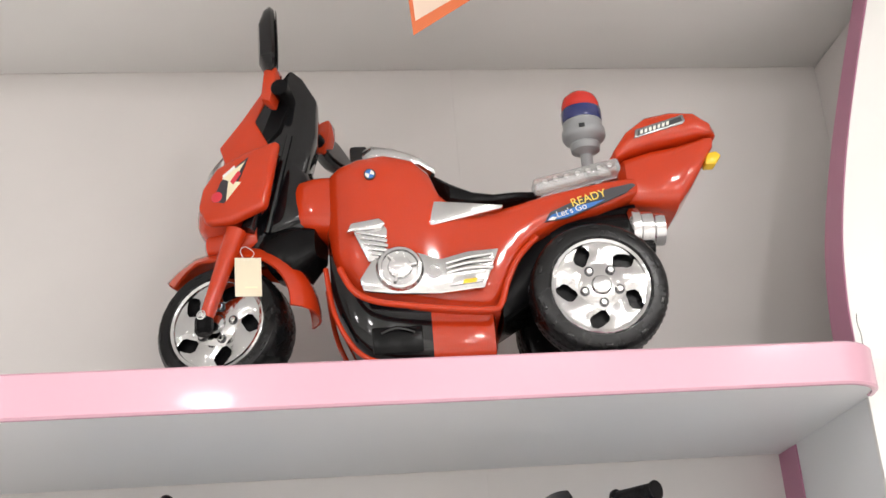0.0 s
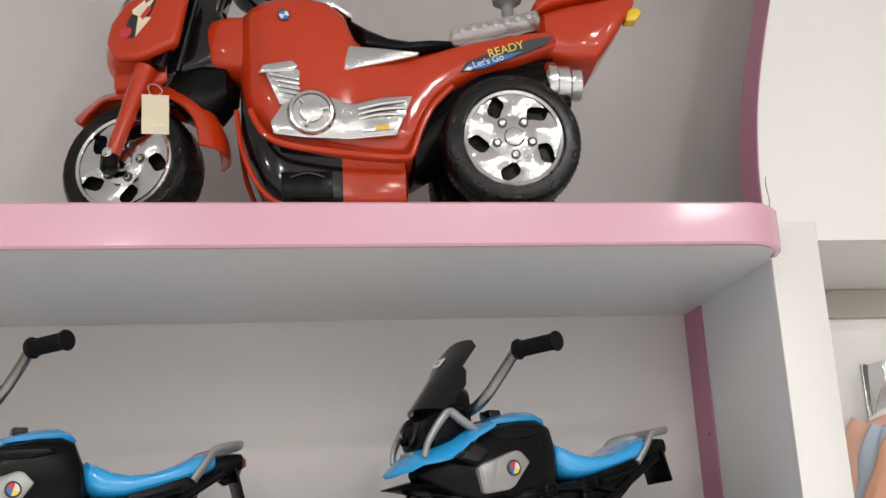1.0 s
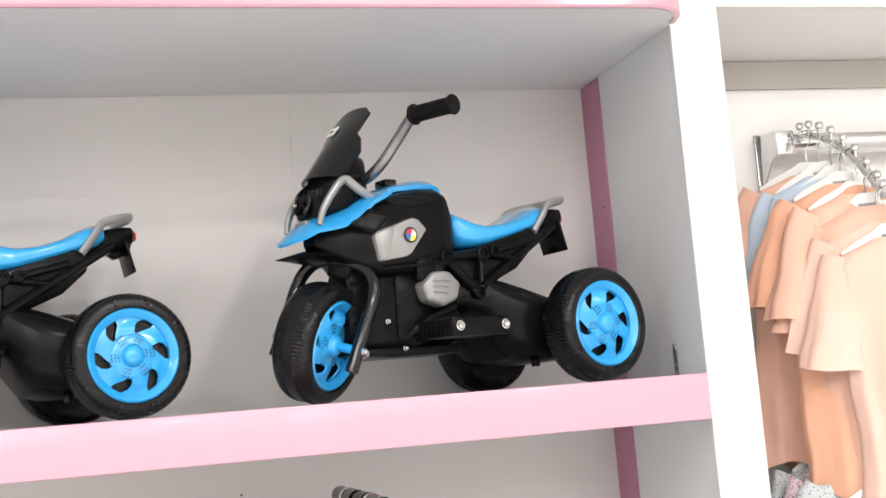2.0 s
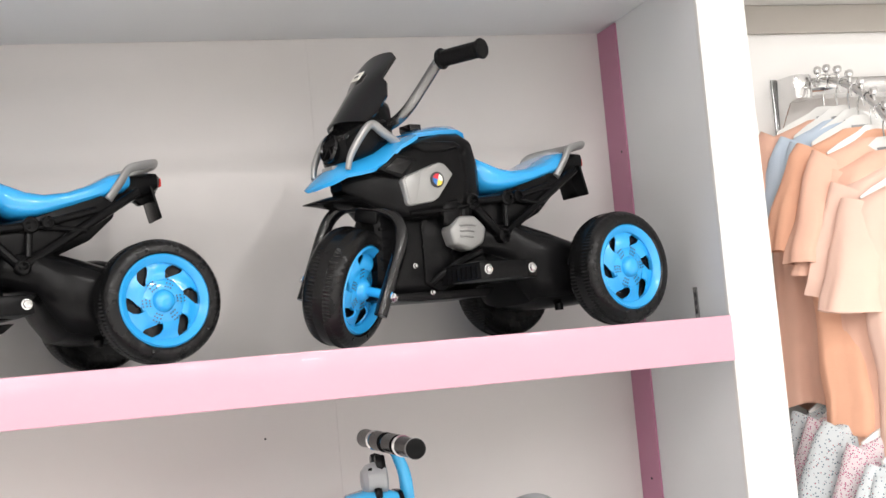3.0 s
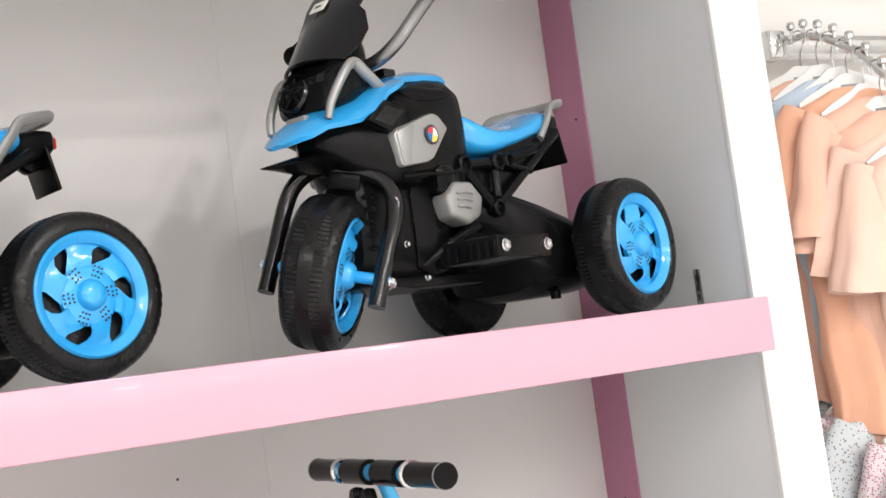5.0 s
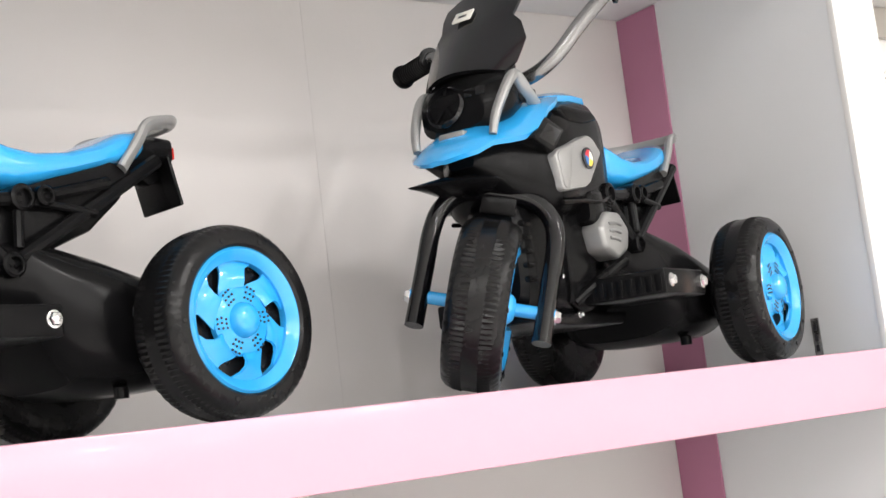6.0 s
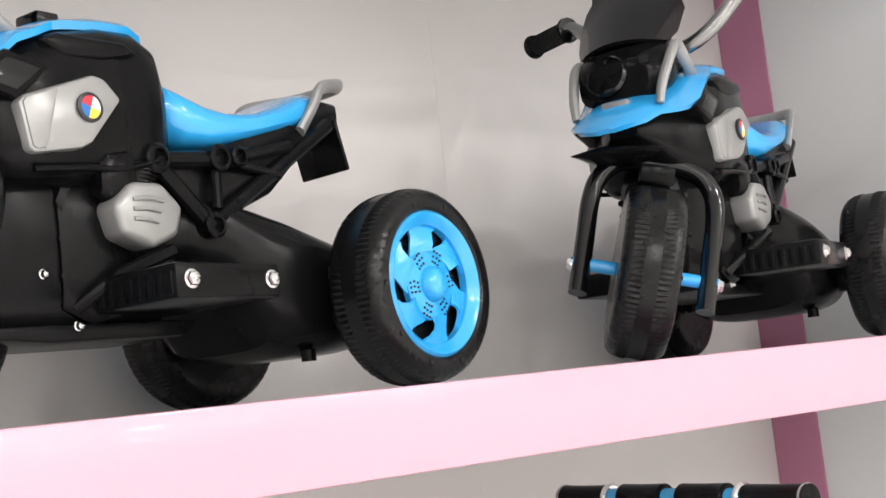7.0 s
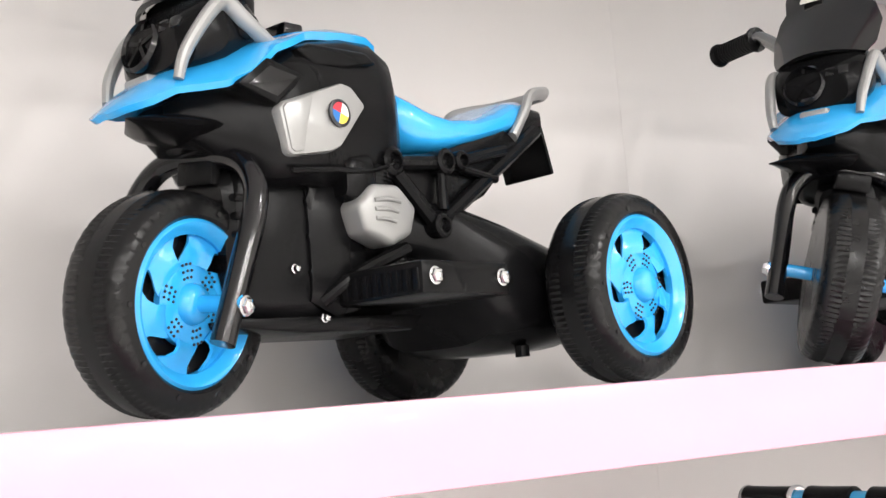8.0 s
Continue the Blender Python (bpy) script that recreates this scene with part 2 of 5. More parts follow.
# clothes bay
structure("bay_soffit", slab([(POST_Y + 0.023, 2.278), (0.345, 2.246), (0.345, 2.30), (POST_Y + 0.023, 2.30)], 0.135, 2.6, 0, "yz"), WHITE, "white top board of the clothes bay")
structure("bay_back", box(0.132, 2.6, 0.345, BACK_Y - 0.004, 0, 2.30), WHITE, "white back panel of the clothes bay")
# Darker grey-beige strip across the top of the bay's back panel.
structure("bay_fascia", box(0.135, 2.6, 0.333, 0.3445, 2.186, 2.2455), mat("grey_beige", (0.42, 0.39, 0.35), 0.5, grain=0.06, scale=9), "grey-beige strip under the top board of the clothes bay")
structure("wall_bay_end", box(2.6, 2.7, POST_Y, BACK_Y, 0, CEILING), WHITE, "white panel closing the bay")

# downlights that show only as reflections
for lx, ly in LAMPS:
    d = thing("downlight", pose(lx, ly, CEILING), "round recessed ceiling downlight with a white ring", "ceiling light", "ceiling downlights")
    part("ring", lathe([(0.16, 0.0), (0.185, -0.004), (0.185, -0.012), (0.16, -0.02)], 32, "z"), WHITE, d)
    part("lens", lathe([(0.155, -0.002), (0.155, -0.01)], 32, "z"), GLOW, d)


# ---- materials of the toys ----
BLACK = mat("black_plastic", (0.006, 0.006, 0.0065), 0.22, grain=0.25, scale=30, bump=0.05, bump_scale=300, spec=0.11)
GLOSSBLACK = mat("gloss_black", (0.005, 0.005, 0.006), 0.10, coat=0.1, spec=0.4)
RUBBER = mat("tyre_plastic", (0.008, 0.008, 0.0085), 0.25, grain=0.3, scale=25, bump=0.06, bump_scale=250, spec=0.26)
BLUE = mat("blue_gloss", (0.03, 0.40, 0.86), 0.18, grain=0.05, scale=6, coat=0.5)
SILVER = mat("silver_plastic", (0.34, 0.34, 0.335), 0.34, metal=0.35, grain=0.08, scale=20)
CHROME = mat("chrome", (0.72, 0.72, 0.72), 0.07, metal=1.0, grain=0.06, scale=40, bump=0.02, bump_scale=40)
PLATED = mat("plated_plastic", (0.58, 0.58, 0.58), 0.06, metal=1.0, grain=0.05, scale=40, bump=0.75, bump_scale=75)
STEEL = mat("grey_steel", (0.30, 0.30, 0.30), 0.22, metal=0.9, grain=0.08, scale=30)
RED = mat("red_gloss", (0.52, 0.039, 0.007), 0.12, grain=0.05, scale=6, coat=0.35, spec=0.35)
REDLENS = mat("red_lens", (0.6, 0.02, 0.01), 0.15, coat=0.3)
BLUELENS = mat("blue_lens", (0.02, 0.03, 0.14), 0.15, coat=0.3)
YELLOW = mat("yellow_plastic", (0.85, 0.55, 0.03), 0.25)
PAPERW = mat("paper_white", (0.82, 0.80, 0.74), 0.7, grain=0.08, scale=60)
INKBLACK = mat("ink_black", (0.02, 0.02, 0.025), 0.4)
INKRED = mat("ink_red", (0.6, 0.03, 0.05), 0.4)
INKYEL = mat("ink_yellow", (0.85, 0.62, 0.08), 0.4)
INKBLUE = mat("ink_blue", (0.02, 0.16, 0.5), 0.4)
INKCREAM = mat("ink_cream", (0.8, 0.72, 0.5), 0.4)
GREY = mat("grey_plastic", (0.30, 0.31, 0.32), 0.35, grain=0.06, scale=20)
CLEAR = mat("clear_plastic", (0.85, 0.86, 0.86), 0.08)
CLEAR.node_tree.nodes["Principled BSDF"].inputs["Transmission Weight"].default_value = 0.75
CLEAR.node_tree.nodes["Principled BSDF"].inputs["IOR"].default_value = 1.3


def disc(r, y0, y1, n=20, at=(0, 0, 0)):
    return lathe([(r * 0.9, y0), (r, y0 + (y1 - y0) * 0.25), (r, y1 - (y1 - y0) * 0.3), (r * 0.85, y1)], n, "y", None, at)


def turned_tyre(R, w, rr, n=200):
    """A moulded tyre with fine cross grooves over two bands of the tread."""
    prof = [(rr - 0.003, -w), (R * 0.84, -w), (R * 0.91, -w * 0.96), (R * 0.957, -w * 0.82), (R * 0.970, -w * 0.72), (R * 0.988, -w * 0.58), (R, -w * 0.30), (R * 0.99, -w * 0.24),
            (R * 0.99, w * 0.24), (R, w * 0.30), (R * 0.988, w * 0.58), (R * 0.970, w * 0.72), (R * 0.957, w * 0.82), (R * 0.91, w * 0.96), (R * 0.84, w), (rr + 0.002, w), (rr - 0.001, w * 0.93), (rr - 0.002, w * 0.4)]
    bm = lathe(prof, n, "y")
    bm.verts.ensure_lookup_table()
    for ring, step, deep in ((5, 2, 0.980), (6, 2, 0.976), (9, 2, 0.976), (10, 2, 0.980), (3, 4, 0.988), (12, 4, 0.988)):
        for k in range(0, n, step):
            v = bm.verts[ring * n + k]
            v.co.x *= deep
            v.co.z *= deep
    return bm


def fan_rim(rr, w):
    """The pinwheel rim: a lipped ring, a domed centre and six curled blades with gaps between."""
    y = w - 0.006
    bits = [lathe([(rr - 0.015, y - 0.012), (rr - 0.001, y - 0.012), (rr - 0.001, y + 0.003), (rr - 0.004, y + 0.006), (rr - 0.008, y + 0.004), (rr - 0.015, y - 0.003), (rr - 0.015, y - 0.012)], 60),
            lathe([(0.038, y - 0.012), (0.038, y - 0.005), (0.034, y - 0.003), (0.019, y - 0.002), (0.017, y + 0.005), (0.013, y + 0.009), (0.006, y + 0.011), (0.001, y + 0.011)], 48)]
    for s in range(6):
        a0 = 2 * math.pi * s / 6
        rows = []
        for i in range(6):
            t = i / 5
            r = 0.035 + (rr - 0.008 - 0.035) * t
            row = []
            for j in range(5):
                u = j / 4
                a = a0 + radians(8 + 26 * t + (u - 0.5) * (57 - 26 * math.sin(t * math.pi * 0.85) + 18 * t ** 4))
                row.append((r * math.cos(a), y - 0.007 + 0.009 * u * math.sin(math.pi * min(1, t + 0.25)) , r * math.sin(a)))
            rows.append(row)
        bits.append(sheet(rows, 0.003))
    return bits


def fan_wheel(name, parent, R, w, rr, m, flip=False):
    """A wheel: rim with tyre, inner web, rivets and vent holes. Its outer face looks to +y, or to -y where flipped."""
    turn = pose(0, 0, 0, 0, 0, 180) if flip else Matrix()
    rim, hub, *blades = fan_rim(rr, w)
    wheel = part(name, rim, BLUE, parent, "bright blue pinwheel rim", 40)
    wheel.matrix_basis = m @ turn
    part("hub", hub, BLUE, wheel, "domed blue hub", 40)
    for blade in blades:
        part("blade", blade, BLUE, wheel, "", 40)
    part("tyre", turned_tyre(R, w, rr), RUBBER, wheel, "black moulded plastic tyre", 35)
    part("web", lathe([(rr - 0.002, -w * 0.9), (rr - 0.002, w - 0.026), (0.001, w - 0.026)], 40), BLACK, wheel)
    rivets = [disc(0.0028, w - 0.001, w + 0.0012, 8, ((rr + R * 0.9) / 2 * math.cos(a), 0, (rr + R * 0.9) / 2 * math.sin(a))) for a in (2 * math.pi * k / 10 for k in range(10))]
    part("rivet_ring", joined(*rivets), GLOSSBLACK, wheel, kind="stuff")
    dots = []
    for s in range(6):
        for da, r in ((-11, 0.024), (0, 0.024), (11, 0.024), (-8, 0.030), (3, 0.030), (13, 0.030), (-6, 0.036), (2, 0.036), (10, 0.036)):
            a = 2 * math.pi * s / 6 + radians(da - 8)
            dots.append(disc(0.0014, w - 0.0085, w - 0.0072, 6, (r * math.cos(a), 0, r * math.sin(a))))
    part("vent_pattern", joined(*dots), INKBLACK, wheel, kind="stuff")
    return wheel


def bolt(parent, x, y, z, r=0.008, out=1):
    """A zinc nut on a washer, facing +y or -y."""
    bm = joined(lathe([(r * 1.15, -out * 0.001), (r * 1.15, out * 0.0012), (r * 0.95, out * 0.0016)], 18), lathe([(r * 0.95, 0), (r * 0.95, out * 0.004), (r * 0.8, out * 0.0058), (r * 0.45, out * 0.0066), (r * 0.4, out * 0.0052)], 6))
    ob = part("bolt", bm, CHROME, parent, "bright zinc bolt")
    ob.location = (x, y, z)
    return ob


def mirrored(bm):
    me = bpy.data.meshes.new("scratch")
    bm.to_mesh(me)
    out = bmesh.new()
    out.from_mesh(me)
    bpy.data.meshes.remove(me)
    out.transform(Matrix.Diagonal((1, -1, 1, 1)))
    bmesh.ops.reverse_faces(out, faces=out.faces)
    return out


def leaned(bm, slope, x0=0.35):
    """Draws the front of a flat part in towards the middle of its thing."""
    for v in bm.verts:
        v.co.y += (x0 - v.co.x) * slope
    return bm


def crown(rows, across=11, power=2.4, thick=0.006):
    """A sheet arched across y: rows of (x, half width, z in the middle, z at the edge[, x at the edge])."""
    out = []
    for row in rows:
        x, w, zc, ze = row[:4]
        xe = row[4] if len(row) > 4 else x
        line = []
        for k in range(across):
            u = 2 * k / (across - 1) - 1
            f = abs(u) ** power
            line.append((x + (xe - x) * f, w * u, zc + (ze - zc) * f))
        out.append(line)
    return sheet(out, thick)


def steer(angle, p, q):
    """A turn about the line from p to q."""
    p, q = Vector(p), Vector(q)
    return Matrix.Translation(p) @ Matrix.Rotation(radians(angle), 4, (p - q).normalized()) @ Matrix.Translation(-p)


BEAK = pose(-0.022, 0, 0.010)
SETBACK = pose(-0.011, 0, 0)
HEAD, AXLE = (0.349, 0, 0.33), (0.482, 0, 0.10)


def badge(parent, x, y, z, r, side, quarters):
    """A round emblem of four coloured quarters in a dark ring."""
    ob = part("emblem", lathe([(r * 1.3, 0), (r * 1.3, side * 0.002), (r * 1.02, side * 0.003), (r * 1.0, side * 0.001)], 28), INKBLACK, parent, "round four-colour emblem")
    ob.location = (x, y, z)
    for k, material in enumerate(quarters):
        pts = [(0, 0)] + [(r * math.cos(a), r * math.sin(a)) for a in (radians(90 * k + 90 * i / 7 + 18) for i in range(8))]
        part("quarter", slab(pts, 0.0005 * side, 0.0026 * side), material, ob)
    return ob


def blue_motorcycle(m, label):
    b = thing("ride_on_motorcycle", m, label, "toy motorcycle", "blue ride-on motorcycles on the middle shelf")
    # black mouldings
    part("tank", loft([(0.206, 0.048, 0.250, 0.290), (0.213, 0.060, 0.235, 0.330), (0.226, 0.068, 0.222, 0.360), (0.250, 0.073, 0.212, 0.370), (0.29, 0.078, 0.208, 0.367), (0.335, 0.081, 0.206, 0.356),
                       (0.37, 0.084, 0.205, 0.342), (0.395, 0.078, 0.21, 0.328), (0.412, 0.064, 0.22, 0.318), (0.435, 0.048, 0.235, 0.308), (0.462, 0.036, 0.252, 0.296), (0.478, 0.018, 0.266, 0.282)], 36, 4.6), BLACK, b, "black moulded tank and cowl body")
    part("engine_block", loft([(0.205, 0.040, 0.095, 0.235), (0.225, 0.048, 0.08, 0.25), (0.30, 0.052, 0.078, 0.24), (0.36, 0.050, 0.078, 0.24), (0.395, 0.046, 0.08, 0.235), (0.42, 0.040, 0.088, 0.23), (0.428, 0.032, 0.10, 0.22)], 24, 4.5), BLACK, b)
    for s in (1, -1):
        part("engine_casing", moved(loft([(0.300, 0.004, 0.11, 0.20), (0.318, 0.012, 0.09, 0.215), (0.350, 0.014, 0.085, 0.222), (0.380, 0.006, 0.10, 0.21)], 22, 2.8), pose(-0.036, s * 0.048, 0)), BLACK, b)
        part("crank_cover", lathe([(0.030, s * 0.046), (0.030, s * 0.058), (0.022, s * 0.064), (0.001, s * 0.066)], 22, "y", None, (0.235, 0, 0.125)), BLACK, b)
    for z in (0.125, 0.142, 0.159, 0.176, 0.193):
        part("engine_fin", box(0.395, 0.424, -0.043, 0.043, z, z + 0.008, 0.003), BLACK, b)
    part("floor_plate", slab([(0.19, 0.088), (0.21, 0.072), (0.36, 0.070), (0.44, 0.076), (0.446, 0.084), (0.36, 0.086)], -0.055, 0.055, 0.003), BLACK, b)
    part("battery_box", loft([(-0.062, 0.085, 0.07, 0.130), (-0.05, 0.098, 0.055, 0.146), (-0.02, 0.106, 0.046, 0.160), (0.03, 0.108, 0.044, 0.175), (0.08, 0.104, 0.045, 0.192), (0.112, 0.095, 0.054, 0.202), (0.136, 0.086, 0.085, 0.208), (0.155, 0.078, 0.125, 0.212), (0.20, 0.06, 0.142, 0.21), (0.22, 0.045, 0.148, 0.20)], 32, 3.4), BLACK, b, "black rounded battery housing")
    part("drain_knob", lathe([(0.008, 0.0), (0.008, 0.012), (0.004, 0.014)], 12, "z", None, (0.060, 0.075, 0.038)), BLACK, b)
    part("axle_housing", tube([(0, -0.16, 0.1), (0, 0.16, 0.1)], 0.03, 20, 1), BLACK, b)
    for s in (1, -1):
        A, B, E, C, D = (0.241, s * 0.066, 0.240), (0.160, s * 0.066, 0.247), (0.131, s * 0.064, 0.251), (0.178, s * 0.070, 0.177), (-0.035, s * 0.050, 0.305)
        part("frame_web", slab([(0.245, 0.244), (0.175, 0.170), (0.145, 0.186), (0.005, 0.288), (0.04, 0.299), (0.14, 0.264)], s * 0.044, s * 0.058, 0.002), BLACK, b)
        for p, q, r in ((A, B, 0.0085), (A, C, 0.009), (C, D, 0.0085), (B, (0.166, s * 0.07, 0.195), 0.006), (E, (0.045, s * 0.062, 0.272), 0.007), (B, (0.065, s * 0.064, 0.237), 0.005)):
            part("frame_tube", tube([p, tuple((a + c) / 2 for a, c in zip(p, q)), q], r, 10, 2), BLACK, b)
        for p, r in ((A, 0.015), (B, 0.014), (E, 0.011), (C, 0.013)):
            boss = part("frame_boss", lathe([(r, -0.012 * s), (r, 0.010 * s), (r * 0.8, 0.012 * s), (r * 0.62, 0.012 * s), (r * 0.6, 0.006 * s), (0.001, 0.006 * s)], 18), BLACK, b)
            boss.location = p
        part("cylinder_head", moved(loft([(0.272, 0.012, 0.20, 0.238), (0.28, 0.016, 0.195, 0.244), (0.305, 0.016, 0.195, 0.240), (0.312, 0.012, 0.20, 0.234)], 16, 4), pose(0, s * 0.066, 0)), BLACK, b)
        barrel = [(0.018, 0.190)] + [(r, 0.194 + 0.004 * k + d) for k in range(7) for r, d in ((0.020, 0.0), (0.020, 0.0018), (0.0175, 0.002), (0.0175, 0.0038))] + [(0.016, 0.226)]
        part("cylinder_barrel", moved(lathe(barrel, 18, "z"), pose(0.288, s * 0.060, 0.010, 0, -8, 0)), BLACK, b, "finned black cylinder")
        teeth = [(0.345, 0.222)] + [(x, 0.214 - 0.0085 * k) for k in range(13) for x in ((0.339, 0.342, 0.346, 0.343)[k % 4],)] + [(0.300, 0.108), (0.285, 0.150), (0.300, 0.222)]
        part("timing_cover", slab(teeth, s * 0.046, s * 0.0545, 0.002), BLACK, b)
        part("down_tube", tube([(0.330, s * 0.050, 0.100), (0.300, s * 0.075, 0.126), (0.240, s * 0.082, 0.150)], 0.007, 10, 5), BLACK, b)
        part("tank_seam", tube([(0.385, s * 0.080, 0.218), (0.335, s * 0.083, 0.222), (0.280, s * 0.080, 0.226), (0.232, s * 0.071, 0.240)], 0.003, 8, 5), BLACK, b)
        hexa = [(0.268 + 0.040 * math.cos(a) * (1.0 if k % 3 else 1.06), 0.183 + 0.033 * math.sin(a)) for k, a in enumerate(radians(12 + 51.4 * k) for k in range(7))]
        cover = part("engine_cover", slab(hexa, s * 0.056, s * 0.090, 0.007, "xz", 3), SILVER, b, "matt silver engine cover")
        ribs = [tube([(0.253 + 0.004 * i, s * 0.090, 0.195 - 0.010 * i), (0.271 + 0.002 * i, s * 0.0915, 0.197 - 0.010 * i), (0.289, s * 0.090, 0.195 - 0.009 * i)], 0.0022, 8, 3) for i in range(3)]
        part("ribbing", joined(*ribs), SILVER, cover, kind="stuff")
        panel = part("side_panel", leaned(slab([(0.400, 0.274), (0.394, 0.281), (0.326, 0.305), (0.315, 0.302), (0.299, 0.284), (0.331, 0.243), (0.342, 0.237), (0.387, 0.230), (0.393, 0.234)], s * 0.072, s * 0.0925, 0.004, "xz", 2), s * 0.13), SILVER, b, "matt silver tank side panel")
        part("crease", leaned(slab([(0.3965, 0.274), (0.392, 0.2795), (0.362, 0.290), (0.377, 0.235), (0.386, 0.2335), (0.390, 0.236)], s * 0.088, s * 0.094, 0.0015), s * 0.13), SILVER, panel)
        badge(b, 0.333, s * 0.0945, 0.274, 0.0105, s, (INKRED, PAPERW, INKYEL, INKBLUE) if s > 0 else (INKRED, PAPERW, INKYEL, INKBLUE))
        intake = part("intake_frame", slab([(0.446, 0.291), (0.408, 0.322), (0.358, 0.310), (0.398, 0.276)], s * 0.050, s * 0.084, 0.005), BLACK, b)
        part("intake", slab([(0.433, 0.292), (0.407, 0.313), (0.372, 0.307), (0.399, 0.284)], s * 0.080, s * 0.0846, 0.0015), GLOSSBLACK, intake)
        for z0 in (0.112, 0.135, 0.158, 0.181):
            part("casing_rib", moved(box(0.292, 0.348, -0.004, 0.004, -0.004, 0.004, 0.002), pose(0, s * 0.0605, z0, 0, 0, s * -4)), BLACK, b)
        part("tank_crease", slab([(0.368, 0.336), (0.352, 0.344), (0.275, 0.346), (0.258, 0.336), (0.300, 0.326), (0.345, 0.322)], s * 0.060, s * 0.0815, 0.005, "xz", 3), BLACK, b)
        part("guard_bar", tube([(0.487, s * 0.054, 0.296), (0.480, s * 0.058, 0.322), (0.455, s * 0.064, 0.360), (0.437, s * 0.064, 0.372), (0.417, s * 0.064, 0.360), (0.380, s * 0.060, 0.340)], [0.006, 0.0075, 0.0082, 0.0082, 0.0082, 0.007], 12, 6, 0.8), SILVER, b, "matt silver headlamp guard bar")
    # footrest across the frame
    rest = part("footrest", box(0.188, 0.315, -0.167, 0.167, 0.094, 0.126, 0.004), BLACK, b, "ribbed black plastic footrest bar")
    ribs = [box(0.313, 0.3165, y - 0.0045, y + 0.0045, 0.098, 0.119, 0.001) for y in np.linspace(-0.158, 0.158, 25)]
    part("ribbing", joined(*ribs), BLACK, rest, kind="stuff")
    for s in (1, -1):
        for x in (0.298, 0.20):
            bolt(rest, x, s * 0.167, 0.111, 0.0075, s)
        bolt(b, 0.363, s * 0.0505, 0.131, 0.004, s)
        bolt(b, 0.334, s * 0.0555, 0.084, 0.004, s)
    part("rear_mudguard", slab([(0.150, 0.215), (0.030, 0.276), (0.000, 0.287), (0.006, 0.262), (0.050, 0.224), (0.110, 0.198)], -0.036, 0.036, 0.005), BLACK, b)
    # blue shells
    part("front_cowl", crown([(0.533, 0.010, 0.270, 0.268), (0.526, 0.028, 0.277, 0.272), (0.512, 0.045, 0.288, 0.277), (0.494, 0.058, 0.302, 0.287), (0.472, 0.071, 0.315, 0.290), (0.452, 0.078, 0.323, 0.294), (0.428, 0.083, 0.333, 0.305), (0.412, 0.083, 0.341, 0.319), (0.396, 0.083, 0.348, 0.334), (0.374, 0.080, 0.355, 0.344), (0.350, 0.073, 0.362, 0.356)], 15, 2.6, 0.007), BLUE, b, "glossy blue beaked front cowl", 50)
    part("tank_cover", crown([(0.345, 0.052, 0.366, 0.362), (0.325, 0.058, 0.373, 0.365), (0.285, 0.061, 0.383, 0.369), (0.250, 0.058, 0.386, 0.371), (0.230, 0.050, 0.380, 0.367), (0.220, 0.040, 0.371, 0.360)], 11, 2.6, 0.008), BLUE, b, "glossy blue tank top cover", 50)
    part("tank_cap", box(0.297, 0.323, -0.017, 0.017, 0.374, 0.3875, 0.003), GLOSSBLACK, b)
    part("seat", loft([(0.208, 0.044, 0.285, 0.322), (0.200, 0.054, 0.270, 0.328), (0.185, 0.061, 0.261, 0.321), (0.160, 0.066, 0.258, 0.310), (0.13, 0.068, 0.264, 0.304), (0.09, 0.068, 0.275, 0.307), (0.05, 0.066, 0.286, 0.319), (0.015, 0.062, 0.295, 0.336), (-0.012, 0.054, 0.303, 0.343), (-0.024, 0.044, 0.312, 0.340)], 28, 3.0), BLUE, b, "glossy blue moulded saddle")
    part("tail", loft([(0.02, 0.04, 0.27, 0.31), (-0.015, 0.038, 0.285, 0.335), (-0.055, 0.034, 0.298, 0.343), (-0.080, 0.028, 0.31, 0.343), (-0.087, 0.02, 0.318, 0.338)], 20, 4), BLACK, b)
    part("tail_light", box(-0.091, -0.083, -0.02, 0.02, 0.318, 0.334, 0.003), REDLENS, b, "small red tail light")
    part("grab_rail", tube([(0.022, 0.060, 0.290), (-0.002, 0.062, 0.322), (-0.018, 0.060, 0.343), (-0.048, 0.054, 0.352), (-0.072, 0.040, 0.356), (-0.080, 0.0, 0.357), (-0.072, -0.040, 0.356), (-0.048, -0.054, 0.352), (-0.018, -0.060, 0.343), (-0.002, -0.062, 0.322), (0.022, -0.060, 0.290)], 0.0085, 10, 6, 0.7), SILVER, b, "matt silver grab rail")
    part("number_plate", moved(box(-0.0025, 0.0025, -0.040, 0.040, -0.03, 0.03, 0.002), pose(-0.075, 0, 0.288, 0, 14, -6)), BLACK, b, "blank black number plate")
    part("plate_stay", slab([(-0.035, 0.30), (-0.072, 0.322), (-0.086, 0.318), (-0.078, 0.296), (-0.055, 0.286)], -0.012, 0.012, 0.003), BLACK, b)
    # head
    part("fender_beak", loft([(0.552, 0.002, 0.2395, 0.2410), (0.532, 0.018, 0.236, 0.246), (0.505, 0.040, 0.229, 0.252), (0.485, 0.046, 0.226, 0.254), (0.46, 0.044, 0.226, 0.258), (0.42, 0.040, 0.224, 0.258), (0.40, 0.034, 0.224, 0.25)], 20, 1.5), BLACK, b, "pointed black front mudguard").matrix_basis = BEAK
    part("head_cowl", loft([(0.375, 0.035, 0.340, 0.388), (0.40, 0.052, 0.330, 0.396), (0.43, 0.061, 0.318, 0.392), (0.452, 0.061, 0.312, 0.382), (0.466, 0.055, 0.308, 0.368), (0.475, 0.040, 0.314, 0.358)], 24, 3.4), BLACK, b, "black headlamp housing")
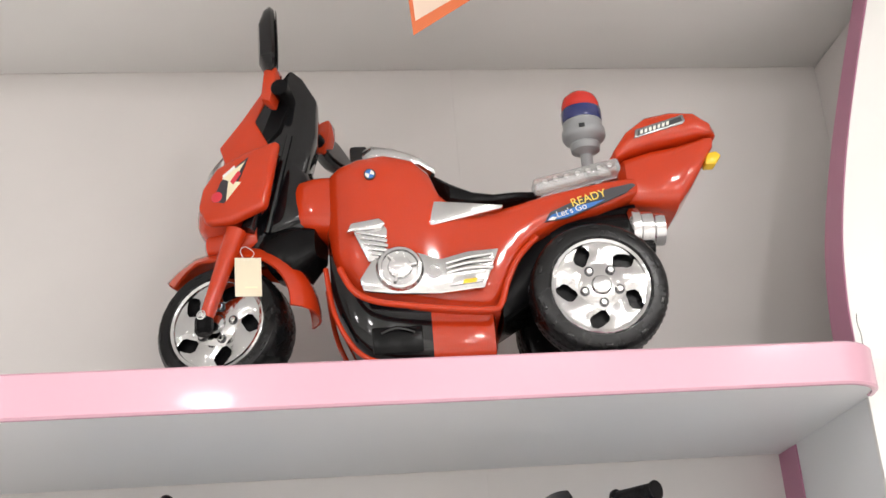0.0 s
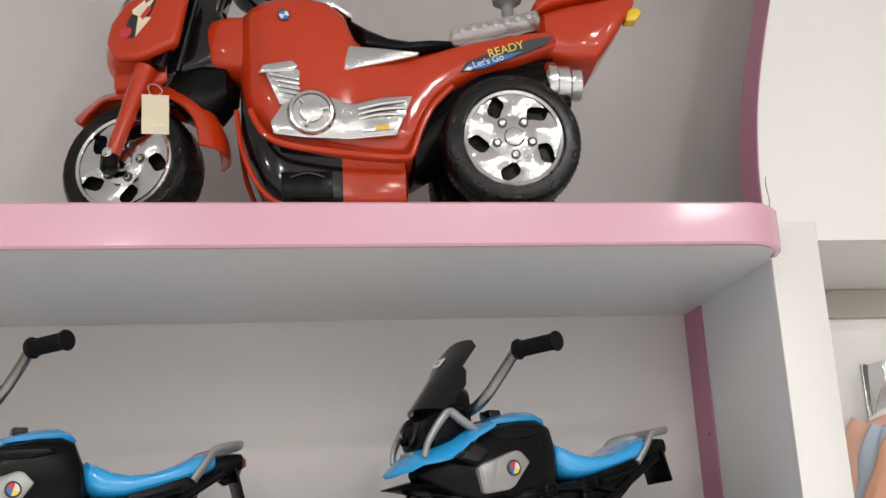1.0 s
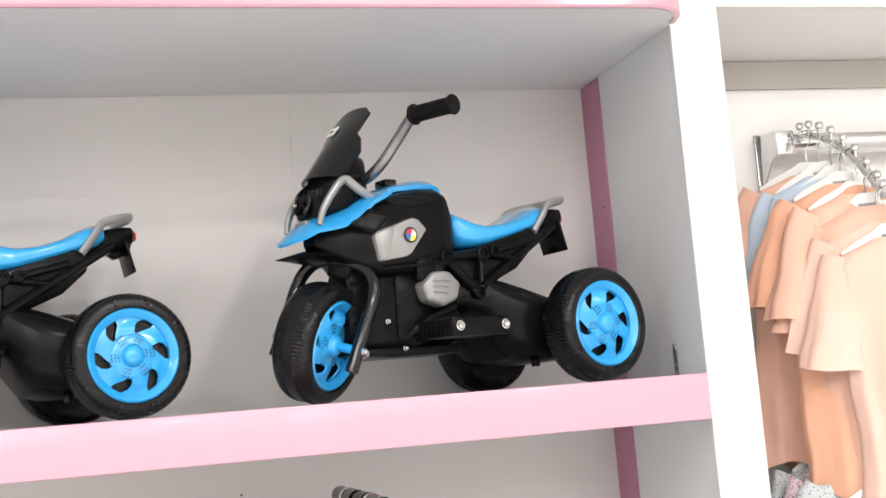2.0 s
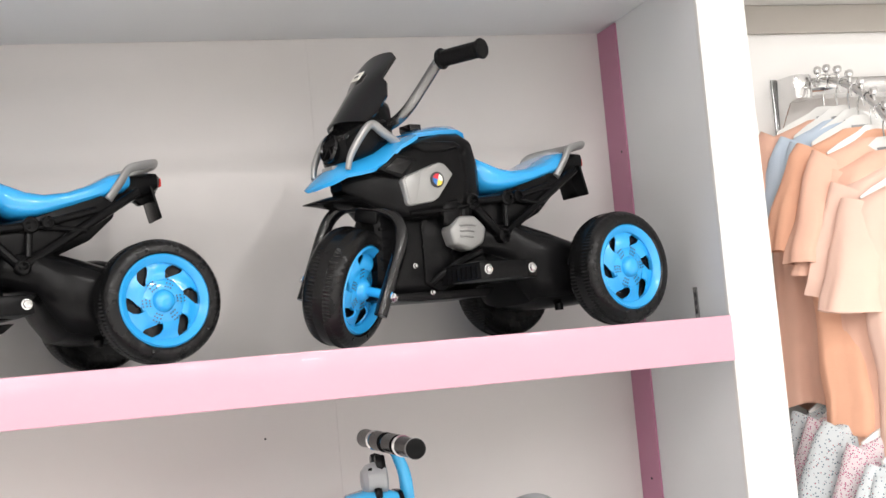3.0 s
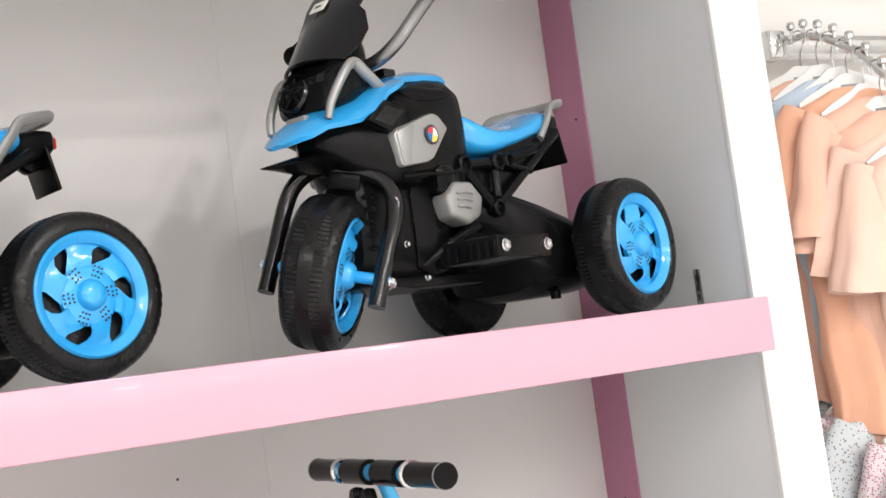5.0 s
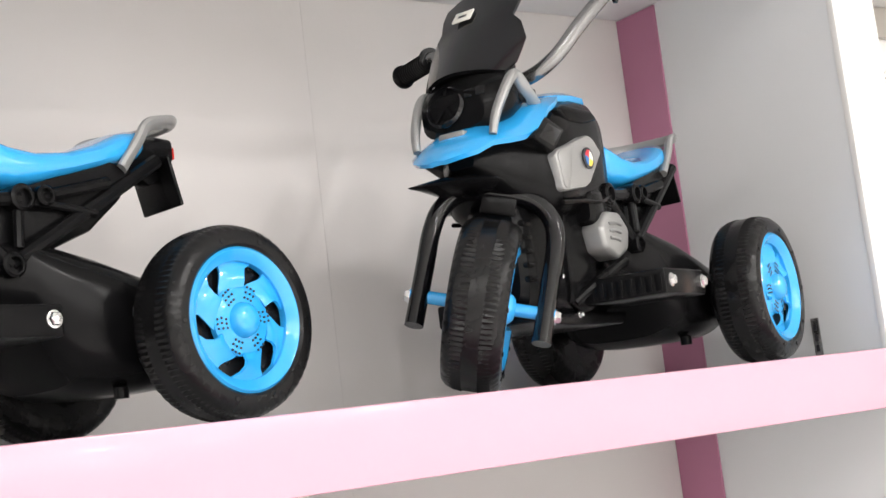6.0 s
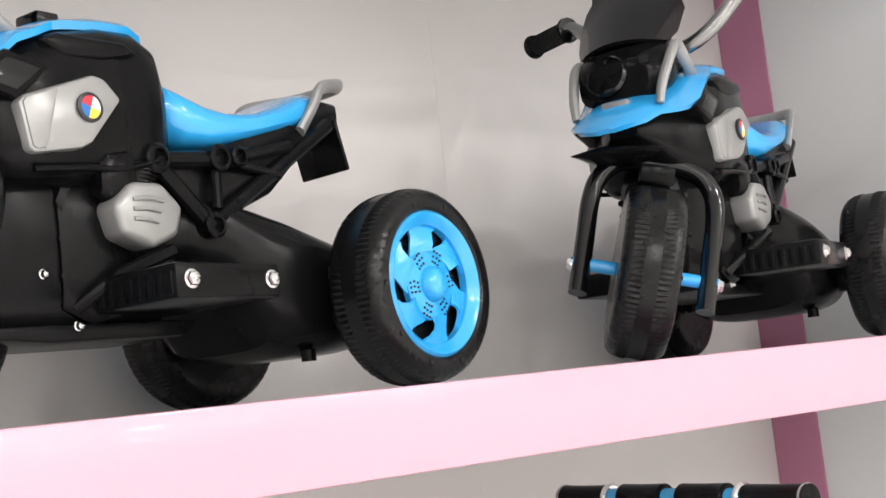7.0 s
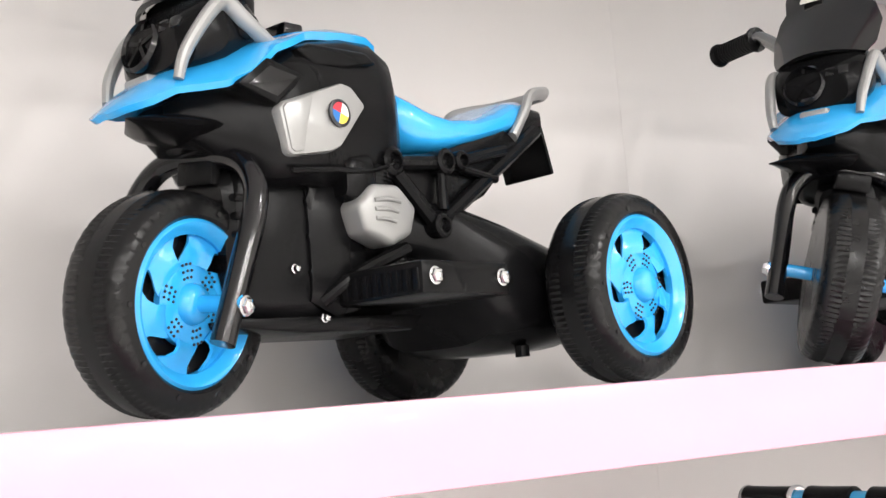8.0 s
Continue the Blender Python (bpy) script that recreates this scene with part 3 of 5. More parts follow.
    aim = pose(0.464, -0.014, 0.342, 0, -14, 0)
    lampbody = part("headlamp", moved(lathe([(0.026, 0.0), (0.027, 0.012), (0.024, 0.016), (0.021, 0.008), (0.001, 0.006)], 28, "x"), aim), GLOSSBLACK, b, "round black headlamp with five spokes")
    for k in range(5):
        part("lamp_spoke", moved(box(0.005, 0.013, -0.0022, 0.0022, 0.0, 0.022), aim @ pose(0, 0, 0, 72 * k, 0, 0)), BLACK, lampbody)
    for y in (0.016, 0.032):
        part("small_lamp", moved(box(0, 0.010, -0.0065, 0.0065, -0.006, 0.006, 0.002), pose(0.465, y + 0.003, 0.353, 0, -14, 6)), GLOSSBLACK, b)
    part("nose_clip", box(0.474, 0.494, -0.018, 0.018, 0.300, 0.309, 0.003), SILVER, b)
    part("windscreen", crown([(0.474, 0.058, 0.384, 0.378, 0.446), (0.462, 0.067, 0.398, 0.392, 0.428), (0.438, 0.071, 0.428, 0.423, 0.406), (0.417, 0.063, 0.453, 0.448, 0.399), (0.409, 0.053, 0.462, 0.459, 0.400), (0.392, 0.057, 0.482, 0.479, 0.386), (0.377, 0.057, 0.500, 0.496, 0.372), (0.368, 0.040, 0.512, 0.508, 0.366)], 11, 2.0, 0.005), GLOSSBLACK, b, "smoked black angular windscreen", 28)
    part("windscreen_base", loft([(0.372, 0.03, 0.36, 0.425), (0.395, 0.045, 0.36, 0.43), (0.42, 0.050, 0.36, 0.415), (0.445, 0.045, 0.37, 0.395)], 18, 3), BLACK, b)
    for s in (1, -1):
        part("screen_knob", lathe([(0.012, s * 0.044), (0.014, s * 0.056), (0.009, s * 0.062)], 14, "y", None, (0.405, 0, 0.358)), BLACK, b)
    card = part("sticker", moved(box(-0.001, 0.001, -0.014, 0.014, -0.010, 0.010, 0.0005), pose(0.4035, -0.016, 0.4735, 0, -41, -3)), PAPERW, b, "small white price sticker")
    part("sticker_bar", moved(box(0.0012, 0.0017, -0.006, 0.006, -0.003, 0.001), pose(0.4035, -0.016, 0.4735, 0, -41, -3)), INKBLACK, card)
    turn = Matrix.Translation((0, 0.014, 0.002)) @ steer(-6, (0.385, 0, 0.40), (0.385, 0, 0.30))
    bar = part("handlebar", tube([(0.322, -0.164, 0.464), (0.322, -0.146, 0.460), (0.336, -0.108, 0.430), (0.360, -0.078, 0.396), (0.380, -0.045, 0.378), (0.384, 0, 0.374), (0.380, 0.045, 0.378), (0.370, 0.078, 0.396), (0.354, 0.108, 0.430), (0.346, 0.146, 0.460), (0.348, 0.164, 0.464)], 0.0095, 14, 6), STEEL, b, "bent grey steel handlebar")
    bar.matrix_basis = turn
    for s in (1, -1):
        swept = 0.0 if s > 0 else 0.026
        p, q = Vector((0.347 - swept, s * 0.154, 0.462)), Vector((0.316 - swept, s * 0.236, 0.462))
        d = q - p
        prof = [(0.000, 0.012), (0.001, 0.0175), (0.05, 0.0182), (0.07, 0.0145), (0.12, 0.0136), (0.9, 0.0132), (0.93, 0.0168), (0.97, 0.0175), (1.0, 0.0158), (1.001, 0.002)]
        grip = part("grip", tube([tuple(p + d * t) for t, r in prof], [r for t, r in prof], 18, 1), BLACK, b, "black rubber grip with a flange")
        grip.matrix_basis = turn
        rings = [moved(lathe([(0.0138, -0.0008), (0.0144, 0), (0.0138, 0.0008)], 18), Matrix.Translation(p + d * t) @ pose(0, 0, 0, 0, 0, s * 21)) for t in np.linspace(0.16, 0.86, 12)]
        part("grip_ribbing", joined(*rings), BLACK, grip, kind="stuff")
    part("column", tube([(0.392, 0, 0.37), (0.41, 0, 0.33), (0.44, 0, 0.24)], 0.02, 16, 3), BLACK, b)
    # fork and wheels
    leg = [(0.497, 0.075, 0.068), (0.487, 0.075, 0.095), (0.471, 0.075, 0.140), (0.456, 0.075, 0.182), (0.447, 0.068, 0.212), (0.442, 0.045, 0.234), (0.440, 0.0, 0.240)]
    fork = part("fork", tube(leg + [(x, -y, z) for x, y, z in leg[-2::-1]], 0.0115, 14, 5), GLOSSBLACK, b, "glossy black hooped front fork")
    part("fork_lug", box(0.430, 0.452, -0.022, 0.022, 0.212, 0.236, 0.004), BLACK, fork)
    part("axle", tube([(0.482, -0.086, 0.103), (0.482, 0.086, 0.103)], 0.008, 14, 1), BLUE, fork, "blue axle sleeve")
    for s in (1, -1):
        bolt(fork, 0.481, s * 0.087, 0.101, 0.008, s)
    fan_wheel("front_wheel", b, 0.103, 0.035, 0.077, pose(0.482, 0, 0.103))
    fan_wheel("rear_wheel", b, 0.1035, 0.035, 0.078, pose(-0.014, 0.163, 0.1035))
    fan_wheel("rear_wheel", b, 0.1035, 0.035, 0.078, pose(-0.014, -0.163, 0.1035), True)
    return b


def turn_front(bike, angle, beak, lift, bars=0.0, rise=0.0):
    for c in bike.children:
        if c.name.startswith(("grip", "handlebar")):
            c.matrix_basis = pose(0.385, 0, rise, 0, 0, bars) @ pose(-0.385, 0, 0) @ c.matrix_basis
        if c.name.startswith("fender_beak"):
            c.matrix_basis = pose(0.43, 0, 0, 0, 0, beak) @ pose(-0.43, 0, lift) @ BEAK
        if c.name.startswith("fork"):
            c.matrix_basis = SETBACK @ steer(angle, HEAD, AXLE)
        if c.name.startswith("front_wheel"):
            c.matrix_basis = SETBACK @ steer(angle, HEAD, AXLE) @ pose(0.482, 0, 0.103, 0, 37, 0)


bike = blue_motorcycle(pose(-0.2157, 0.2805, SHELF, 0, 0, 202.1), "blue and black plastic ride-on motorcycle, front wheel turned outward")
turn_front(bike, 32, -33, 0)
other = copy_thing(bike, pose(-1.0283, 0.2833, SHELF, 0, 0, 197.46))
other["label"] = "blue and black plastic ride-on motorcycle, front wheel slightly turned"
turn_front(other, 12, 17, 0.011, 14, 0.03)


# ---- the red motorcycle on the upper shelf ----
def star_rim(rr, w):
    """A chromed rim of five broad bowed spokes round a hub."""
    y = w - 0.004
    bits = [lathe([(rr - 0.012, y - 0.014), (rr, y - 0.014), (rr, y + 0.001), (rr - 0.004, y + 0.005), (rr - 0.009, y + 0.003), (rr - 0.012, y - 0.004), (rr - 0.012, y - 0.014)], 60),
            lathe([(rr * 0.50, y - 0.014), (rr * 0.50, y - 0.003), (rr * 0.44, y + 0.001), (rr * 0.20, y + 0.003), (rr * 0.17, y + 0.007), (rr * 0.05, y + 0.009), (0.001, y + 0.009)], 48)]
    for s in range(5):
        a0 = 2 * math.pi * s / 5 + 0.3
        rows = []
        for i in range(7):
            t = i / 6
            r = rr * 0.40 + (rr - 0.008 - rr * 0.40) * t
            half = radians(36 - 16 * math.sin(t * math.pi * 0.9) ** 2)
            lean = radians(16 * t)
            rows.append([(r * math.cos(a0 + lean + half * u), y - 0.002 + 0.004 * (1 - u * u) * math.sin(math.pi * (0.2 + 0.6 * t)), r * math.sin(a0 + lean + half * u)) for u in np.linspace(-1, 1, 7)])
        bits.append(sheet(rows, 0.005))
    return bits


def star_wheel(name, parent, R, w, rr, m, flip=False):
    turn = pose(0, 0, 0, 0, 0, 180) if flip else Matrix()
    rim, hub, *spokes = star_rim(rr, w)
    wheel = part(name, rim, PLATED, parent, "chromed five-spoke rim", 40)
    wheel.matrix_basis = m @ turn
    part("hub", hub, PLATED, wheel, "chromed hub", 40)
    for spoke in spokes:
        part("spoke", spoke, PLATED, wheel, "", 40)
    part("tyre", turned_tyre(R, w, rr, 120), RUBBER, wheel, "black moulded plastic tyre", 35)
    part("web", lathe([(rr - 0.002, -w * 0.9), (rr - 0.002, w - 0.022), (0.001, w - 0.022)], 40), BLACK, wheel)
    for k in range(5):
        a = 2 * math.pi * (k + 0.5) / 5 + 0.3
        c = (rr * 0.36 * math.cos(a), 0, rr * 0.36 * math.sin(a))
        part("nut_seat", lathe([(0.0085, w - 0.006), (0.0085, w + 0.0005), (0.0065, w + 0.0005), (0.006, w - 0.003)], 16, "y", None, c), INKBLACK, wheel)
        part("nut", lathe([(0.0058, w - 0.006), (0.0058, w + 0.003), (0.004, w + 0.004)], 6, "y", None, c), PLATED, wheel)
    lugs = [moved(box(-0.007, 0.007, w - 0.0005, w + 0.001, R * 0.86, R * 0.9, 0.0004), pose(0, 0, 0, 0, 36 * k, 0)) for k in range(10)]
    part("sidewall_relief", joined(*lugs), GLOSSBLACK, wheel, kind="stuff")
    return wheel


def lettering(parent, text, size, m, material, name="lettering", label=""):
    cu = bpy.data.curves.new(name, "FONT")
    cu.body, cu.size, cu.extrude = text, size, 0.0004
    scratch = bpy.data.objects.new(name, cu)
    scene.collection.objects.link(scratch)
    me = bpy.data.meshes.new_from_object(scratch.evaluated_get(bpy.context.evaluated_depsgraph_get()))
    bpy.data.objects.remove(scratch)
    me.materials.append(material)
    ob = new(name, me)
    ob.parent = parent
    ob.matrix_basis = m
    if label:
        ob["label"] = label
    return ob


RHEAD, RAXLE = (0.560, 0, 0.40), (0.663, 0, 0.118)


def red_motorcycle(m):
    b = thing("ride_on_motorcycle", m, "red police-style ride-on toy motorcycle with chrome trim and beacon", "toy motorcycle")
    part("body", loft([(0.472, 0.060, 0.28, 0.395), (0.462, 0.090, 0.225, 0.408), (0.445, 0.112, 0.185, 0.418), (0.41, 0.126, 0.145, 0.430), (0.36, 0.130, 0.124, 0.436), (0.31, 0.128, 0.113, 0.424), (0.28, 0.122, 0.108, 0.398),
                       (0.262, 0.119, 0.105, 0.352), (0.23, 0.117, 0.102, 0.318), (0.19, 0.117, 0.100, 0.310), (0.165, 0.116, 0.106, 0.312), (0.148, 0.114, 0.150, 0.314), (0.125, 0.112, 0.200, 0.318), (0.09, 0.111, 0.238, 0.326),
                       (0.05, 0.110, 0.258, 0.336), (0.0, 0.108, 0.276, 0.346), (-0.05, 0.104, 0.292, 0.356), (-0.10, 0.094, 0.316, 0.364), (-0.13, 0.070, 0.338, 0.364), (-0.142, 0.04, 0.348, 0.360)], 40, 5.0), RED, b, "glossy red moulded body shell", 45)
    for s in (1, -1):
        edge = [(0.452, s * 0.108, 0.20), (0.43, s * 0.124, 0.152), (0.395, s * 0.131, 0.128), (0.33, s * 0.133, 0.114), (0.25, s * 0.127, 0.105), (0.185, s * 0.122, 0.102), (0.168, s * 0.120, 0.112), (0.152, s * 0.118, 0.155), (0.128, s * 0.115, 0.20), (0.09, s * 0.113, 0.24)]
        part("skirt_lip", tube(edge, 0.006, 10, 6), RED, b)
        # chrome engine
        eng = part("engine", slab([(0.418, 0.168), (0.412, 0.146), (0.36, 0.138), (0.275, 0.133), (0.195, 0.140), (0.163, 0.215), (0.22, 0.212), (0.27, 0.20), (0.34, 0.225), (0.39, 0.21)], s * 0.124, s * 0.134, 0.004), PLATED, b, "chrome-plated moulded engine")
        part("crankcase", moved(lathe([(0.043, 0.0), (0.043, s * 0.006), (0.039, s * 0.012), (0.034, s * 0.013), (0.032, s * 0.009), (0.022, s * 0.009), (0.020, s * 0.014), (0.010, s * 0.016), (0.001, s * 0.016)], 36), pose(0.345, s * 0.131, 0.184)), PLATED, eng)
        for k in range(5):
            part("cooling_fin", moved(box(-0.028 + 0.003 * k, 0.028 - 0.003 * k, 0, s * 0.010, -0.003, 0.003, 0.001) if s > 0 else box(-0.028 + 0.003 * k, 0.028 - 0.003 * k, s * 0.010, 0, -0.003, 0.003, 0.001), pose(0.392 - 0.0035 * k, s * 0.131, 0.252 - 0.010 * k, 0, -12, 0)), PLATED, eng)
        part("cylinder", slab([(0.425, 0.262), (0.370, 0.274), (0.362, 0.262), (0.372, 0.205), (0.400, 0.20)], s * 0.122, s * 0.134, 0.003), PLATED, eng)
        part("rocker_cover", slab([(0.437, 0.258), (0.428, 0.276), (0.376, 0.284), (0.364, 0.272), (0.374, 0.262)], s * 0.124, s * 0.139, 0.004), PLATED, eng)
        part("gear_ring", moved(lathe([(0.014, 0), (0.014, s * 0.006), (0.009, s * 0.006), (0.008, s * 0.002), (0.001, s * 0.002)], 24), pose(0.283, s * 0.133, 0.178)), PLATED, eng)
        for k in range(3):
            part("exhaust_rib", tube([(0.262, s * 0.133, 0.190 - 0.009 * k), (0.22, s * 0.1375, 0.198 - 0.010 * k), (0.178, s * 0.134, 0.204 - 0.013 * k)], 0.004, 8, 4), PLATED, eng)
        part("gearbox_lid", slab([(0.258, 0.145), (0.245, 0.165), (0.19, 0.172), (0.198, 0.15)], s * 0.132, s * 0.137, 0.002), PLATED, eng)
        part("inspection_tag", slab([(0.235, 0.148), (0.232, 0.156), (0.208, 0.158), (0.21, 0.150)], s * 0.1365, s * 0.138), YELLOW, eng)
        for k in range(3):
            part("web_rib", moved(tube([(0, s * 0.012, 0.004), (0, s * 0.014, 0.03)], 0.003, 8, 1), pose(0.345, s * 0.131, 0.184) @ pose(0, 0, 0, 0, 120 * k + 40, 0)), PLATED, eng)
        part("saddle_trim", slab([(0.288, 0.268), (0.274, 0.318), (0.215, 0.312), (0.145, 0.304), (0.150, 0.297), (0.22, 0.282)], s * 0.112, s * 0.1225, 0.003), PLATED, b, "chrome trim under the saddle")
        badge(b, 0.388, s * 0.1285, 0.375, 0.0085, s, (INKBLUE, PAPERW, INKBLUE, PAPERW))
        # decal on the tail
        dec = part("tail_decal", slab([(0.072, 0.268), (0.060, 0.287), (0.0, 0.312), (-0.06, 0.330), (-0.10, 0.337), (-0.106, 0.333), (-0.085, 0.318), (-0.03, 0.296), (0.03, 0.273)], s * 0.1105, s * 0.1145), INKBLACK, b, "black and blue racing decal")
        part("decal_flash", slab([(0.068, 0.270), (0.058, 0.281), (0.0, 0.298), (-0.045, 0.307), (-0.02, 0.294), (0.03, 0.275)], s * 0.1147, s * 0.1152), INKBLUE, dec)
        part("decal_stripe", slab([(0.066, 0.270), (0.058, 0.277), (0.048, 0.276), (0.054, 0.270)], s * 0.1153, s * 0.1157), PAPERW, dec)
        face = pose(0.018, 0.1152, 0.2950, 90, 0, 180) if s > 0 else pose(-0.074, -0.1152, 0.320, 90, 0, 0)
        lean = 15.5 if s > 0 else -15.5
        lettering(dec, "READY", 0.0225, face @ pose(0, 0, 0, 0, 0, lean), INKYEL)
        lettering(dec, "Let's Go", 0.0175, face @ pose(-0.030, -0.0205, 0.0008, 0, 0, lean), PAPERW)
    # under body
    part("belly", loft([(0.175, 0.07, 0.04, 0.13), (0.18, 0.082, 0.022, 0.14), (0.22, 0.086, 0.02, 0.15), (0.292, 0.086, 0.02, 0.16)], 28, 6), RED, b, "red lower belly")
    part("belly_front", loft([(0.2921, 0.088, 0.022, 0.16), (0.36, 0.090, 0.024, 0.18), (0.40, 0.088, 0.034, 0.19), (0.43, 0.080, 0.065, 0.20), (0.455, 0.068, 0.12, 0.25), (0.470, 0.055, 0.17, 0.26)], 28, 5), GLOSSBLACK, b, "glossy black battery cover")
    for s in (1, -1):
        part("belly_rim", tube([(0.478, s * 0.058, 0.22), (0.466, s * 0.072, 0.13), (0.438, s * 0.084, 0.064), (0.405, s * 0.090, 0.032), (0.36, s * 0.091, 0.022), (0.30, s * 0.089, 0.02)], 0.005, 8, 6), RED, b)
        part("battery_latch", moved(box(-0.045, 0.045, -0.004, 0.004, -0.025, 0.025, 0.003), pose(0.355, s * 0.090, 0.065)), BLACK, b)
        part("latch_grip", tube([(0.385, s * 0.094, 0.078), (0.355, s * 0.097, 0.086), (0.325, s * 0.094, 0.078)], 0.004, 8, 5), GLOSSBLACK, b)
    # saddle, tank cap, light bar
    part("saddle", loft([(0.272, 0.050, 0.375, 0.408), (0.262, 0.072, 0.345, 0.402), (0.24, 0.094, 0.318, 0.378), (0.20, 0.102, 0.312, 0.352), (0.16, 0.104, 0.312, 0.342), (0.12, 0.100, 0.318, 0.346), (0.085, 0.080, 0.328, 0.352), (0.065, 0.065, 0.335, 0.356)], 28, 3.2), BLACK, b, "black padded saddle")
    part("tank_trim", loft([(0.262, 0.050, 0.40, 0.424), (0.29, 0.060, 0.415, 0.446), (0.34, 0.062, 0.425, 0.468), (0.38, 0.054, 0.432, 0.480), (0.398, 0.04, 0.435, 0.476)], 22, 3), PLATED, b, "chrome tank trim")
    part("key_block", box(0.388, 0.422, -0.034, 0.034, 0.430, 0.482, 0.006), GLOSSBLACK, b)
    part("neck", loft([(0.45, 0.088, 0.285, 0.408), (0.49, 0.080, 0.290, 0.410), (0.520, 0.070, 0.298, 0.405), (0.534, 0.056, 0.312, 0.392)], 24, 4), RED, b)
    for s in (1, -1):
        bar = part("light_bar", moved(box(-0.085, 0.085, -0.022, 0.022, -0.012, 0.014, 0.006, 3), pose(-0.002, s * 0.082, 0.366, 0, 12.5, 0)), CLEAR, b, "clear plastic light bar")
        bar.visible_shadow = False
        for k in range(7):
            part("bulb", lathe([(0.004, 0.0), (0.005, s * 0.004), (0.002, s * 0.006)], 10, "y", None, (0.062 - 0.021 * k, s * 0.104, 0.352 + 0.0046 * k)), PLATED, bar)
    # beacon
    bea = part("beacon", lathe([(0.012, 0.37), (0.012, 0.452), (0.015, 0.456), (0.028, 0.462), (0.030, 0.474), (0.028, 0.478), (0.040, 0.486), (0.043, 0.492), (0.043, 0.505), (0.039, 0.512), (0.039, 0.524)], 32, "z", None, (-0.045, 0, 0)), GREY, b, "grey beacon housing")
    part("beacon_band", lathe([(0.0395, 0.5245), (0.0405, 0.53), (0.0405, 0.548), (0.039, 0.551)], 32, "z", None, (-0.045, 0, 0)), BLUELENS, bea, "dark blue lens band")
    part("beacon_dome", lathe([(0.039, 0.5515), (0.0385, 0.562), (0.034, 0.577), (0.024, 0.587), (0.012, 0.591), (0.001, 0.592)], 32, "z", None, (-0.045, 0, 0)), REDLENS, bea, "red lens dome")
    part("beacon_socket", lathe([(0.032, 0.34), (0.032, 0.368), (0.024, 0.380), (0.014, 0.384)], 24, "z", None, (-0.045, 0, 0)), BLACK, bea)
    part("beacon_switch", moved(box(-0.006, 0.006, -0.002, 0.002, -0.004, 0.004, 0.001), pose(-0.035, 0.043, 0.500, 0, 0, -14)), INKBLACK, bea)
    # top box
    part("top_box", loft([(-0.088, 0.060, 0.325, 0.400), (-0.10, 0.078, 0.315, 0.412), (-0.15, 0.086, 0.306, 0.425), (-0.195, 0.088, 0.302, 0.432), (-0.225, 0.088, 0.340, 0.438), (-0.26, 0.086, 0.395, 0.445), (-0.276, 0.078, 0.420, 0.446)], 28, 5), RED, b, "red rear storage box")
    lid = part("box_lid", loft([(-0.070, 0.050, 0.396, 0.406), (-0.085, 0.080, 0.402, 0.430), (-0.11, 0.090, 0.412, 0.464), (-0.15, 0.092, 0.422, 0.494), (-0.20, 0.092, 0.432, 0.503), (-0.245, 0.090, 0.440, 0.500), (-0.275, 0.084, 0.446, 0.476), (-0.288, 0.065, 0.448, 0.462)], 28, 4.5), RED, b, "red storage box lid")
    for s in (1, -1):
        d = part("lid_badge", slab([(-0.122, 0.440), (-0.126, 0.458), (-0.222, 0.486), (-0.226, 0.472), (-0.220, 0.466)], s * 0.0905, s * 0.0945, 0.001), STEEL, lid, "grey metallic badge with unreadable mark")
        part("badge_field", slab([(-0.128, 0.444), (-0.131, 0.455), (-0.218, 0.481), (-0.220, 0.472)], s * 0.0945, s * 0.0950), INKBLACK, d)
        for k in range(7):
            part("badge_bar", slab([(x - 0.0088 * k, z + 0.0026 * k) for x, z in ((-0.134, 0.4475), (-0.1355, 0.4555), (-0.141, 0.457), (-0.1395, 0.449))], s * 0.0950, s * 0.0955), PAPERW, d)
        if s > 0:
            part("reflector", slab([(-0.255, 0.384), (-0.262, 0.408), (-0.280, 0.413), (-0.290, 0.403), (-0.276, 0.384)], 0.05, 0.080, 0.004), YELLOW, b, "yellow rear reflector")
        # exhaust
        muf = part("muffler", moved(lathe([(0.030, 0.06), (0.042, 0.03), (0.046, -0.03), (0.046, -0.085), (0.038, -0.09)], 28, "x"), pose(0, s * 0.058, 0.250)), BLACK, b, "black muffler")
        part("tail_pipe", moved(lathe([(0.036, -0.088), (0.043, -0.095), (0.043, -0.110), (0.037, -0.114), (0.037, -0.135), (0.032, -0.140), (0.032, -0.158), (0.026, -0.160), (0.024, -0.13), (0.001, -0.13)], 28, "x"), pose(0.0, s * 0.062, 0.262)), PLATED, muf, "chrome tail pipe")
        part("pipe_clip", moved(lathe([(0.010, -0.10), (0.012, -0.115), (0.010, -0.135)], 14, "x"), pose(0, s * 0.075, 0.220)), BLACK, muf)
    part("rear_arch", loft([(-0.11, 0.075, 0.24, 0.32), (-0.05, 0.085, 0.22, 0.31), (0.05, 0.085, 0.19, 0.28), (0.11, 0.085, 0.12, 0.24), (0.16, 0.08, 0.09, 0.2)], 20, 5), BLACK, b)
    part("rear_axle", tube([(0, -0.14, 0.122), (0, 0.14, 0.122)], 0.022, 16, 1), BLACK, b)
    star_wheel("rear_wheel", b, 0.126, 0.040, 0.092, pose(-0.010, 0.112, 0.126))
    star_wheel("rear_wheel", b, 0.126, 0.040, 0.092, pose(-0.010, -0.112, 0.126), True)
    # front end, turned
    M = steer(-20, RHEAD, RAXLE)
    UP = Matrix.Translation((-0.012, 0, 0)) @ M

